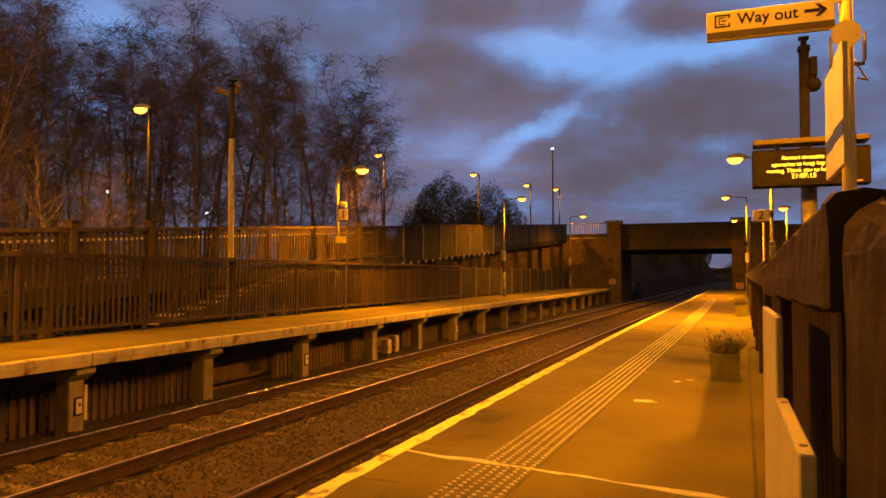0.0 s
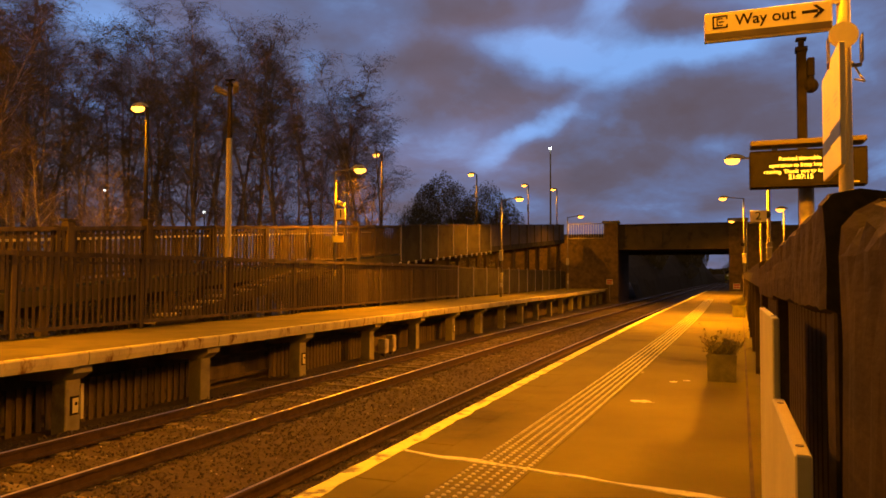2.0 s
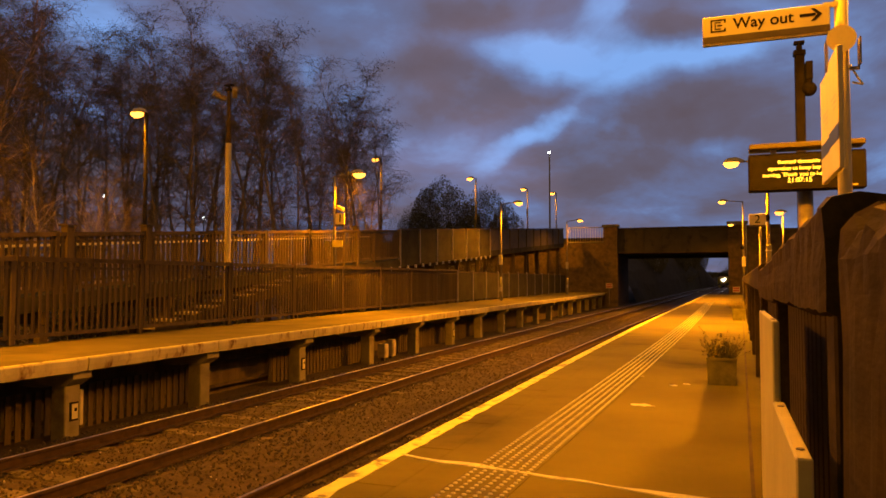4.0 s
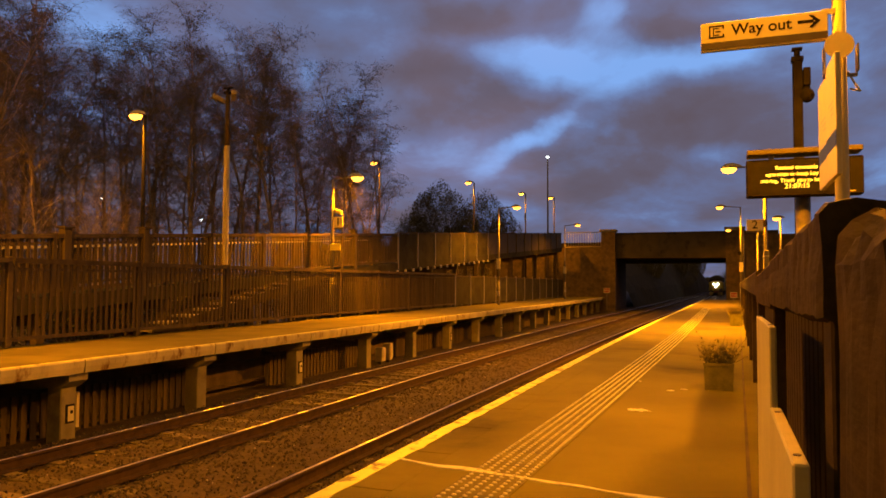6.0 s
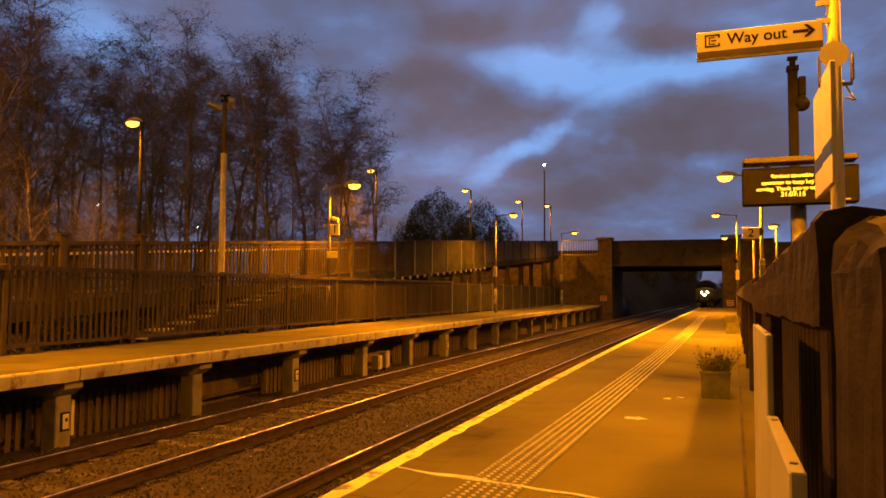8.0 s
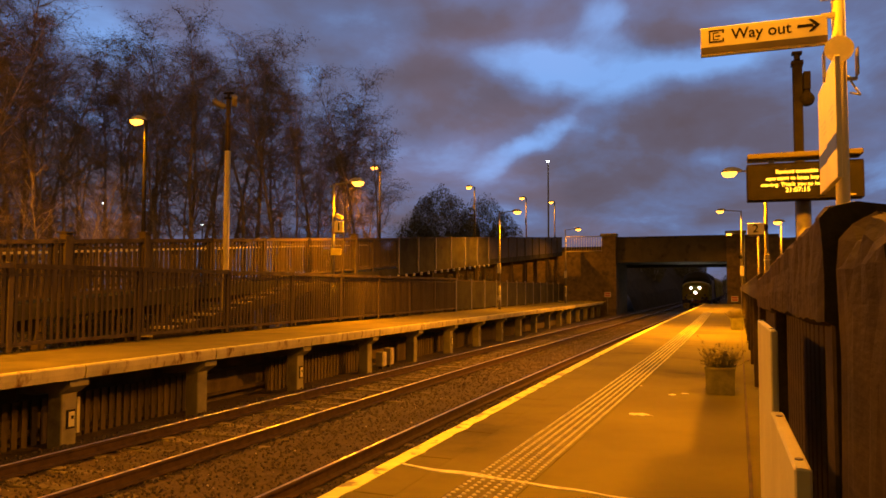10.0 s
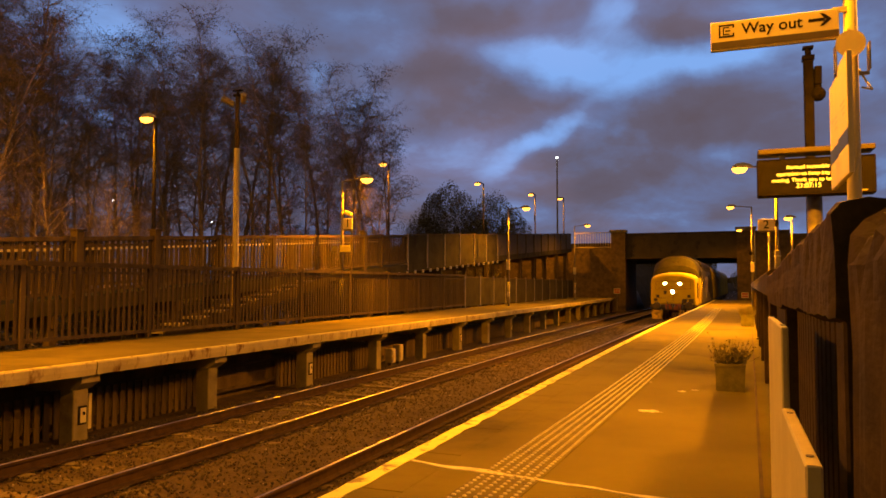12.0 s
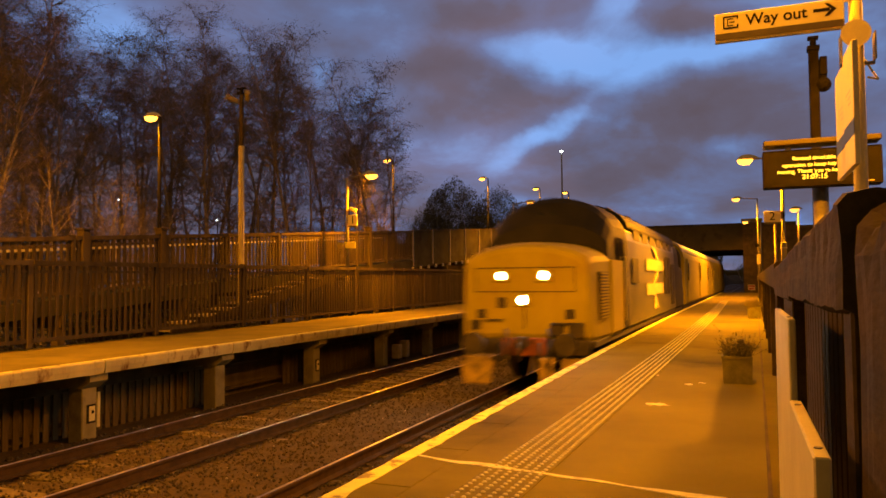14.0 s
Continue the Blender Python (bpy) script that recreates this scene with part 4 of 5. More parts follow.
def camera_mast(at, z_base, z_split, z_top, mat_low, label):
    t = thing("camera_mast", (*at, z_base), label, "mast", "camera masts")
    bm = B()
    tube(bm, (0, 0, 0), (0, 0, z_split - z_base), 0.085, 0.08, 12)
    part("lower_column", bm, M[mat_low], t)
    bm = B()
    tube(bm, (0, 0, z_split - z_base), (0, 0, z_top - z_base), 0.065, 0.06, 12)
    part("upper_column", bm, M["fence"], t)
    bm = B()
    h = z_top - z_base
    bx(bm, -0.09, 0.09, -0.09, 0.09, h, h + 0.06)
    tube(bm, (0, 0, h + 0.06), (0, 0, h + 0.16), 0.04, n=8)
    bx(bm, -0.14, 0.14, -0.05, 0.05, h + 0.16, h + 0.19)
    part("mast_cap", bm, M["black"], t)
    for sx, dz in ((0.17, -0.1), (-0.17, -0.14)):
        bm = B()
        bx(bm, -0.075, 0.075, -0.24, 0.14, -0.07, 0.07, pose(sx * 1.35, -0.05, h + dz, -22, 0, 40 if sx > 0 else -35))
        part("security_camera", bm, M["galv"], t, "grey boxed security camera", bevel=0.02)
    return t


camera_mast((-12.75, 16.8), Z1 - 1.3, 5.9, 7.35, "cream_post", "tall camera mast, pale below and dark above, behind the railing")


def dark_pole():
    t = thing("camera_pole", (1.03, 11.1, Z2), "dark square pole topped by security cameras behind the display", "pole")
    bm = B()
    bx(bm, -0.06, 0.06, -0.06, 0.06, 0, 4.30)
    part("column", bm, M["black"], t, bevel=0.01)
    bm = B()
    bx(bm, -0.075, 0.075, -0.075, 0.075, 4.30, 4.36)
    tube(bm, (0, 0, 4.36), (0, 0, 4.46), 0.04, n=8)
    bx(bm, -0.065, 0.065, -0.06, 0.06, 4.46, 4.49)
    part("cap", bm, M["black"], t)
    bm = B()
    bx(bm, 0.07, 0.16, -0.07, 0.07, 3.95, 4.2)
    part("junction_box", bm, M["black"], t, bevel=0.01)
    bm = B()
    tube(bm, (0.11, 0, 3.88), (0.11, 0, 3.95), 0.05, n=10)
    bmesh.ops.create_uvsphere(bm, u_segments=12, v_segments=8, radius=0.1, matrix=pose(0.11, -0.02, 3.82))
    part("dome_camera", bm, M["black"], t)
    bm = B()
    bx(bm, 0.02, 0.19, 0.08, 0.2, -0.1, 1.9)
    part("cabinet", bm, M["steel"], t)


dark_pole()


# ---- signs and display ----
def sign_pole():
    t = thing("sign_pole", (0.86, 6.15, Z2), "round cream-painted signpost with a horn loudspeaker", "signpost")
    bm = B()
    tube(bm, (0, 0, 0), (0, 0, 5.0), 0.052, 0.045, 16)
    part("column", bm, M["cream"], t)
    bm = B()
    tube(bm, (-0.02, -0.14, 2.985), (-0.02, -0.05, 2.985), 0.1, 0.06, 20)
    part("loudspeaker", bm, M["cream"], t, "round pale loudspeaker face")
    bm = B()
    bx(bm, -0.115, -0.105, -0.1, 0.02, 2.80, 3.0)
    bx(bm, 0.105, 0.115, -0.1, 0.02, 2.80, 3.0)
    bx(bm, -0.115, 0.115, -0.02, 0.02, 2.78, 2.80)
    part("speaker_bracket", bm, M["galv"], t)
    for z in (3.28, 3.42):
        bm = B()
        bx(bm, -0.12, 0.0, -0.04, -0.02, z - 0.02, z + 0.02)
        part("arm", bm, M["cream"], t)
    bm = B()
    pts = [(0.05, 0, 2.82), (0.10, 0, 2.72), (0.13, -0.02, 2.66), (0.06, -0.03, 2.68)]
    for a, b in zip(pts, pts[1:]):
        tube(bm, a, b, 0.008, n=6)
    part("cable_loop", bm, M["cream"], t)


sign_pole()


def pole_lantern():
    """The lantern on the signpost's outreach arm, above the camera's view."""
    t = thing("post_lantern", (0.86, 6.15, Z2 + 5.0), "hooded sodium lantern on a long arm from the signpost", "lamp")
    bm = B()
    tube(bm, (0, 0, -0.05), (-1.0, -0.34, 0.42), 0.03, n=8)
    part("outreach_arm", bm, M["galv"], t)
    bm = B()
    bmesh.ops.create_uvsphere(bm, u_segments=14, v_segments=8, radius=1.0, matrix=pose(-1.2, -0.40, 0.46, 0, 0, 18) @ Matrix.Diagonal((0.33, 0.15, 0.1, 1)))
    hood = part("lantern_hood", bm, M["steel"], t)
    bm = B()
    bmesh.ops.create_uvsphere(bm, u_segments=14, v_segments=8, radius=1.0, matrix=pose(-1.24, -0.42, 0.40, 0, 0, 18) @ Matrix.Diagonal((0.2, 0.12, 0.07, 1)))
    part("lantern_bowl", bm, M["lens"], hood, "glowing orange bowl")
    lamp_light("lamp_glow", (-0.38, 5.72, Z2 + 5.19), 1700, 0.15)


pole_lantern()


def way_out():
    t = thing("way_out_sign", (-0.12, 6.05, 3.965), "cream way out sign with dark lettering, arrow and brown base band", "sign")
    W, H = 0.895, 0.205
    bm = B()
    bx(bm, 0, W, 0, 0.03, -0.01, H)
    part("panel", bm, M["cream"], t, bevel=0.004)
    bm = B()
    bx(bm, 0.002, W - 0.002, -0.001, 0.001, -0.006, 0.048)
    part("base_band", bm, M["brown"], t)
    bm = B()
    bx(bm, 0, W, -0.002, 0.034, -0.022, -0.011)
    part("bottom_trim", bm, M["galv"], t)
    letters("lettering", "Way out", 0.119, M["ink"], t, pose(0.437, -0.0006, 0.13, 90, 0, 0), bold=0.014)
    bm = B()
    for a, b, c, d in ((0.06, 0.172, 0.08, 0.092), (0.06, 0.172, 0.168, 0.18), (0.06, 0.072, 0.092, 0.168), (0.160, 0.172, 0.092, 0.110), (0.160, 0.172, 0.150, 0.168),
                       (0.09, 0.135, 0.100, 0.108), (0.09, 0.135, 0.152, 0.160), (0.09, 0.098, 0.108, 0.152)):
        bx(bm, a, b, -0.0008, 0.001, c, d)
    bx(bm, 0.107, 0.145, -0.0008, 0.001, 0.125, 0.135)
    part("exit_symbol", bm, M["ink"], t)
    bm = B()
    bx(bm, 0.69, 0.80, -0.0008, 0.001, 0.122, 0.146)
    v = [(0.845, 0.134), (0.79, 0.182), (0.765, 0.182), (0.81, 0.134), (0.765, 0.086), (0.79, 0.086)]
    loft(bm, [[(x, y, z) for x, z in v] for y in (-0.0008, 0.001)])
    part("arrow", bm, M["ink"], t)


way_out()


def name_boards():
    for x, y0, y1, z0, z1 in ((0.755, 5.62, 6.10, 2.88, 3.73), (0.77, 6.13, 6.68, 2.89, 3.72)):
        t = thing("notice_board", (x, y0, z0), "cream notice board with a blue band hung along the platform", "sign", "hanging notice boards")
        w, h = y1 - y0, z1 - z0
        bm = B()
        bx(bm, 0, 0.035, 0, w, 0, h)
        part("panel", bm, M["cream"], t, bevel=0.004)
        bm = B()
        bx(bm, -0.0012, 0.001, 0.0, w, h * 0.24, h * 0.37)
        part("blue_band", bm, M["blue"], t)
        bm = B()
        for k in range(3):
            bx(bm, -0.001, 0.001, w * 0.25, w * (0.7 - 0.1 * k), h * (0.62 - 0.05 * k), h * (0.632 - 0.05 * k))
        part("small_print", bm, M["steel"], t)


name_boards()


def display():
    t = thing("train_display", (0.31, 9.55, 3.175), "black departure display with glowing amber dot-matrix text", "display")
    W, H = 1.25, 0.445
    bm = B()
    bx(bm, 0, W, 0, 0.22, 0, H)
    part("casing", bm, M["black"], t, bevel=0.012)
    bm = B()
    bx(bm, 0.01, W - 0.01, -0.06, 0.26, H + 0.05, H + 0.115)
    part("canopy", bm, M["brown"], t, bevel=0.01)
    for x in (0.25, 0.95):
        bm = B()
        bx(bm, x, x + 0.06, 0.03, 0.12, H, H + 0.05)
        part("hanger", bm, M["steel"], t)
    bm = B()
    bx(bm, 0.04, W - 0.04, -0.004, 0, 0.04, H - 0.05)
    part("screen", bm, M["ink"], t)
    for txt, x, z, s in (("Revised timetable i", 0.32, 0.335, 0.064), ("operation to keep key", 0.21, 0.258, 0.064), ("moving. Thank you to key", 0.155, 0.183, 0.064), ("21:07:15", 0.42, 0.115, 0.078)):
        for word in txt.split():
            w = letters("lettering", word, s, M["led"], t, pose(x, -0.007, z, 90, 0, 0), align="LEFT", bold=0.0)
            x += max(v.co.x for v in w.data.vertices) + 0.30 * s
    bm = B()
    tube(bm, (0.64, 0.3, -2.3), (0.64, 0.3, 0.1), 0.085, n=12)
    part("support_post", bm, M["galv"], t)
    bm = B()
    bx(bm, 1.10, 1.16, -0.006, 0, 0.03, 0.045)
    part("status_label", bm, M["white"], t)


display()


def number_sign(at, digit, w, h, label, post=None):
    t = thing("platform_sign", at, label, "sign", "platform number signs")
    bm = B()
    bx(bm, 0, w, 0, 0.03, 0, h)
    part("panel", bm, M["cream"], t, bevel=0.004)
    letters("lettering", digit, h * 1.05, M["ink"], t, pose(w / 2, -0.0008, h * 0.5, 90, 0, 0))
    bm = B()
    bx(bm, 0, w, -0.004, 0.034, -0.05, -0.002)
    part("base_band", bm, M["brown"], t)
    if post:
        bm = B()
        tube(bm, post[0], post[1], 0.03, n=8)
        part("mount", bm, M["galv"], t)


number_sign((-11.98, 21.45, 3.95), "1", 0.34, 0.36, "cream platform number sign lettered with a one", ((0.05, 0.05, 0.1), (-0.05, 0.12, 0.1)))
number_sign((0.68, 21.3, 3.57), "2", 0.41, 0.30, "cream platform number sign lettered with a two", ((0.27, 0.08, -2.67), (0.27, 0.08, 0.0)))


def pole_fittings():
    t = thing("pole_camera", (-11.95, 21.6, 4.5), "small pale security camera on the lamp post", "camera")
    bm = B()
    bx(bm, -0.05, 0.22, -0.07, 0.05, -0.05, 0.08, pose(0, 0, 0, 0, 20, 0))
    part("housing", bm, M["white"], t, bevel=0.015)
    bm = B()
    bx(bm, -0.16, -0.03, 0.0, 0.05, -0.04, 0.02)
    part("bracket", bm, M["galv"], t)
    for at, lab, mat in (((-12.12, 21.5, 3.2), "yellow warning notice on the lamp post", "notice_yellow"), ((-12.975, 22.4, 3.25), "dark small notice on the ramp railing", "brown")):
        n = thing("notice", at, lab, "sign", "post notices")
        bm = B()
        bx(bm, 0, 0.38 if mat == "notice_yellow" else 0.25, 0, 0.02, 0, 0.22)
        part("panel", bm, M[mat], n, bevel=0.003)
    for at in ((-9.6, 65.4, 1.35), (0.75, 65.4, 1.05)):
        n = thing("trespass_notice", at, "small red and white warning notice at the platform end", "sign", "platform end notices")
        bm = B()
        bx(bm, 0, 0.55, 0, 0.03, 0, 0.45)
        part("panel", bm, M["cream"], n)
        bm = B()
        bx(bm, 0.04, 0.51, -0.004, 0, 0.26, 0.40)
        bx(bm, 0.04, 0.51, -0.004, 0, 0.06, 0.2)
        part("red_bars", bm, M["red"], n)
        bm = B()
        bx(bm, 0.25, 0.3, 0.035, 0.07, -1.5, 0.3)
        part("post", bm, M["galv"], n)


def post_speakers():
    for x, y, z, lab in ((1.10, 21.72, 3.78, "round dark loudspeaker on the platform lamp post"), (1.05, 44.9, 3.9, "round dark loudspeaker on a tall lamp post")):
        t = thing("loudspeaker", (x, y, z), lab, "loudspeaker", "post fittings")
        bm = B()
        tube(bm, (0, -0.14, 0), (0, -0.02, 0), 0.11, 0.07, 16)
        part("horn", bm, M["black"], t)
        bm = B()
        bx(bm, -0.02, 0.10, -0.03, 0.08, -0.03, 0.03)
        part("bracket", bm, M["galv"], t)
    for x, y, z, h in ((1.17, 21.72, 2.3, 0.75), (1.12, 44.9, 1.3, 0.9), (-15.31, 60.2, 7.45, 0.6)):
        t = thing("cable_box", (x, y, z), "narrow pale cable box strapped to a lamp post", "box", "post boxes")
        bm = B()
        bx(bm, -0.07, 0.07, -0.07, 0.03, 0, h)
        part("case", bm, M["galv"], t, bevel=0.01)
        for k in (0.2, 0.8):
            bm = B()
            bx(bm, -0.08, 0.08, -0.08, 0.1, h * k - 0.015, h * k + 0.015)
            part("strap", bm, M["steel"], t)


post_speakers()
M["notice_yellow"] = surf("yellow_notice", (0.62, 0.55, 0.06), (0.72, 0.64, 0.09), 4, 0.5, 0.0)
M["red"] = surf("red_sign_paint", (0.32, 0.05, 0.03), (0.4, 0.07, 0.05), 4, 0.5, 0.0)
pole_fittings()


# ---- planters ----
def planter(at, s, seed, label):
    rnd = random.Random(seed)
    t = thing("planter", at, label, "planter", "platform planters")
    bm = B()
    a, b, h = 0.155 * s, 0.16 * s, 0.30 * s
    loft(bm, [[(x * k, y * k, z) for x, y in ((-a, -b), (a, -b), (a, b), (-a, b))] for k, z in ((0.94, 0.0), (1.0, h * 0.9), (1.04, h * 0.9), (1.04, h), (0.9, h), (0.88, h * 0.85))])
    part("trough", bm, M["pot"], t)
    bm = B()
    bx(bm, -a * 0.88, a * 0.88, -b * 0.88, b * 0.88, h * 0.7, h * 0.88)
    part("soil", bm, M["soil"], t)
    bm = B()
    for i in range(190):
        x, y = rnd.uniform(-a, a) * 0.8, rnd.uniform(-b, b) * 0.8
        l = rnd.uniform(0.08, 0.32) * s * (1.6 if i % 23 == 0 else 1)
        d = Vector((rnd.gauss(0, 0.5) + x * 1.5, rnd.gauss(0, 0.5), 1)).normalized()
        p0 = Vector((x, y, h * 0.85))
        p1 = p0 + d * l
        tube(bm, p0, p1, 0.003, 0.0015, 3, caps=False)
        for k in range(5):
            c = p0.lerp(p1, rnd.uniform(0.35, 1))
            u = Vector((rnd.gauss(0, 1), rnd.gauss(0, 1), rnd.gauss(0, 0.7))).normalized() * 0.024 * s
            v = u.cross(Vector((rnd.gauss(0, 1), rnd.gauss(0, 1), rnd.gauss(0, 1)))).normalized() * 0.009 * s
            bm.faces.new([bm.verts.new(q) for q in (c, c + u * 0.5 + v, c + u, c + u * 0.5 - v)])
    part("plant", bm, M["leaf"], t, "straggly green bedding plant")


planter((-0.03, 9.25, Z2), 1.05, 5, "square mossy planter with straggly plants on the platform")
planter((0.42, 23.6, Z2), 1.15, 6, "square planter with low pale plants by the fence")


# ---- trees ----
class Wood:
    """Three-sided twigs and small leaves gathered in plain lists."""

    def __init__(self):
        self.v, self.f, self.lv, self.lf = [], [], [], []

    def twig(self, p, q, r0, r1):
        d = q - p
        u = d.orthogonal().normalized()
        w = u.cross(d).normalized()
        k = len(self.v)
        for c, r in ((p, r0), (q, r1)):
            for a, b in ((1.0, 0.0), (-0.5, 0.87), (-0.5, -0.87)):
                self.v.append(tuple(c + (u * a + w * b) * r))
        self.f += [(k, k + 1, k + 4, k + 3), (k + 1, k + 2, k + 5, k + 4), (k + 2, k, k + 3, k + 5)]

    def leaf(self, c, rnd, size):
        u = Vector((rnd.gauss(0, 1), rnd.gauss(0, 1), rnd.gauss(0, 1))).normalized() * size
        w = u.orthogonal().normalized() * size * 0.4
        k = len(self.lv)
        self.lv += [tuple(c), tuple(c + u * 0.5 + w), tuple(c + u), tuple(c + u * 0.5 - w)]
        self.lf.append((k, k + 1, k + 2, k + 3))


def grow(seed, height, spread, leaves, stems=1, first=0.30, fine=1.0):
    """Meshes of a birch: wavy trunk and rising limbs, drooping fine twigs, a few small leaves high up."""
    rnd = random.Random(seed)
    trunk, wood = B(), Wood()

    def hang(p, d, length, r, level, high):
        n = 4 if level == 1 else 3
        seg = length / n
        for i in range(n):
            sag = 0.03 if level == 1 else -0.26 * (i + 1) / n
            d = (d + Vector((rnd.gauss(0, 0.13), rnd.gauss(0, 0.13), sag + rnd.gauss(0, 0.08)))).normalized()
            q = p + d * seg
            r0, r1 = r * (1 - 0.75 * i / n), r * (1 - 0.75 * (i + 1) / n)
            if level == 1:
                tube(trunk, p, q, r0, r1, 5, caps=False)
            else:
                wood.twig(p, q, max(r0, 0.0034), max(r1, 0.0024))
            if level < 3:
                for _ in range(int((3.5 if level == 1 else 1.85) * fine + rnd.random())):
                    o = p.lerp(q, rnd.random())
                    a = rnd.random() * math.tau
                    side = (d * 0.75 + Vector((math.cos(a), math.sin(a), rnd.uniform(-0.5, 0.5))) * 0.85).normalized()
                    hang(o, side, (length * rnd.uniform(0.28, 0.5)) if level == 1 else rnd.uniform(0.28, 0.7), r * 0.42, level + 1, high)
            elif rnd.random() < leaves * high:
                wood.leaf(q + Vector((rnd.gauss(0, 0.05), rnd.gauss(0, 0.05), rnd.gauss(0, 0.05))), rnd, 0.055)
            p = q

    for s in range(stems):
        p = Vector((0.25 * s, 0.1 * s, -0.1))
        top = height * (1 - 0.16 * s)
        lean = Vector((rnd.gauss(0, 0.05) + 0.07 * s, rnd.gauss(0, 0.05), 1)).normalized()
        r, n = (height * 0.0075 + 0.015) * (1 - 0.25 * s), 14
        for i in range(n):
            lean = (lean + Vector((rnd.gauss(0, 0.055), rnd.gauss(0, 0.055), 0.03))).normalized()
            q = p + lean * top / n
            tube(trunk, p, q, r * (1 - 0.93 * i / n), r * (1 - 0.93 * (i + 1) / n), 7, caps=False)
            f = (i + 0.5) / n
            if f > first:
                for _ in range(2 if f < 0.55 else 3):
                    a = rnd.random() * math.tau
                    taper = 0.45 + 0.55 * min(1, (1 - f) / 0.45) if f > 0.5 else 0.65 + 0.7 * (f - first)
                    rise = rnd.uniform(0.7, 1.5)
                    d = Vector((math.cos(a), math.sin(a), rise)).normalized()
                    hang(p.lerp(q, rnd.random()), d, height * spread * taper * rnd.uniform(0.6, 1.2), r * (0.36 - 0.22 * f), 1, 0.35 + f)
            p = q
    out = []
    o = part("trunk", trunk, M["bark"])
    out.append(("trunk", o.data, M["bark"]))
    bpy.data.objects.remove(o)
    for nm, vs, fs, mat in (("crown", wood.v, wood.f, M["twig"]), ("foliage", wood.lv, wood.lf, M["leaf"])):
        if fs:
            me = bpy.data.meshes.new(nm)
            me.from_pydata(vs, [], fs)
            out.append((nm, me, mat))
    return out


def trees():
    kinds = [grow(11, 14.0, 0.20, 0.5), grow(23, 14.0, 0.17, 0.25, 2), grow(35, 15.0, 0.19, 0.45, 2, 0.26), grow(47, 7.0, 0.22, 0.0, 3, 0.34, 0.25)]
    tall = [14.0, 14.0, 15.0, 7.0]
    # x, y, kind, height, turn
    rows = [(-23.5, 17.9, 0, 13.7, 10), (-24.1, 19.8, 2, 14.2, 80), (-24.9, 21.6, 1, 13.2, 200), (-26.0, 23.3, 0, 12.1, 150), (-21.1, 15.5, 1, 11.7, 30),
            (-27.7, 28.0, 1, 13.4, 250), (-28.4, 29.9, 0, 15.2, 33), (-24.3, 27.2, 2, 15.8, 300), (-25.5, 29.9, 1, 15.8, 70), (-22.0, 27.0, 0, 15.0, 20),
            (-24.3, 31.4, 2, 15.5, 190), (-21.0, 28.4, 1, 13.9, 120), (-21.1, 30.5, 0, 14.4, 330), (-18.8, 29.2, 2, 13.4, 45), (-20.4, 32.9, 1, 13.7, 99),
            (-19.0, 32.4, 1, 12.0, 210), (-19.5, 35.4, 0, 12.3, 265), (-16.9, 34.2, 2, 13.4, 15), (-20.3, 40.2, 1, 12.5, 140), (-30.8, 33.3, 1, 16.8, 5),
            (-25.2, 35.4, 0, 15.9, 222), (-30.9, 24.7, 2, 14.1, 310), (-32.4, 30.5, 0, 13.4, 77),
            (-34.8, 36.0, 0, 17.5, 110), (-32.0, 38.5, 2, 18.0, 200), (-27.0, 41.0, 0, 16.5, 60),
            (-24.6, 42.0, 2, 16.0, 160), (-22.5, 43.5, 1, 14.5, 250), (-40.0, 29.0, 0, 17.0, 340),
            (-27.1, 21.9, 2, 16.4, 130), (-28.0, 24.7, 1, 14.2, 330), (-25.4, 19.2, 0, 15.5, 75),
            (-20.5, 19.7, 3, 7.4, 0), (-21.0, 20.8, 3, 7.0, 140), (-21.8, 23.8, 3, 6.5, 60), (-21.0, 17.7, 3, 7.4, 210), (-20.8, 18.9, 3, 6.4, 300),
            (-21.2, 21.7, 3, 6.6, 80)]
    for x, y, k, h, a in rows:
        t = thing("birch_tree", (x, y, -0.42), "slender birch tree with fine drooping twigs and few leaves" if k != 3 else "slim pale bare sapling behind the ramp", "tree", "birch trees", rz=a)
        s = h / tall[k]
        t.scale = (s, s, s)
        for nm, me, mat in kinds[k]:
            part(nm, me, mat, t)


trees()


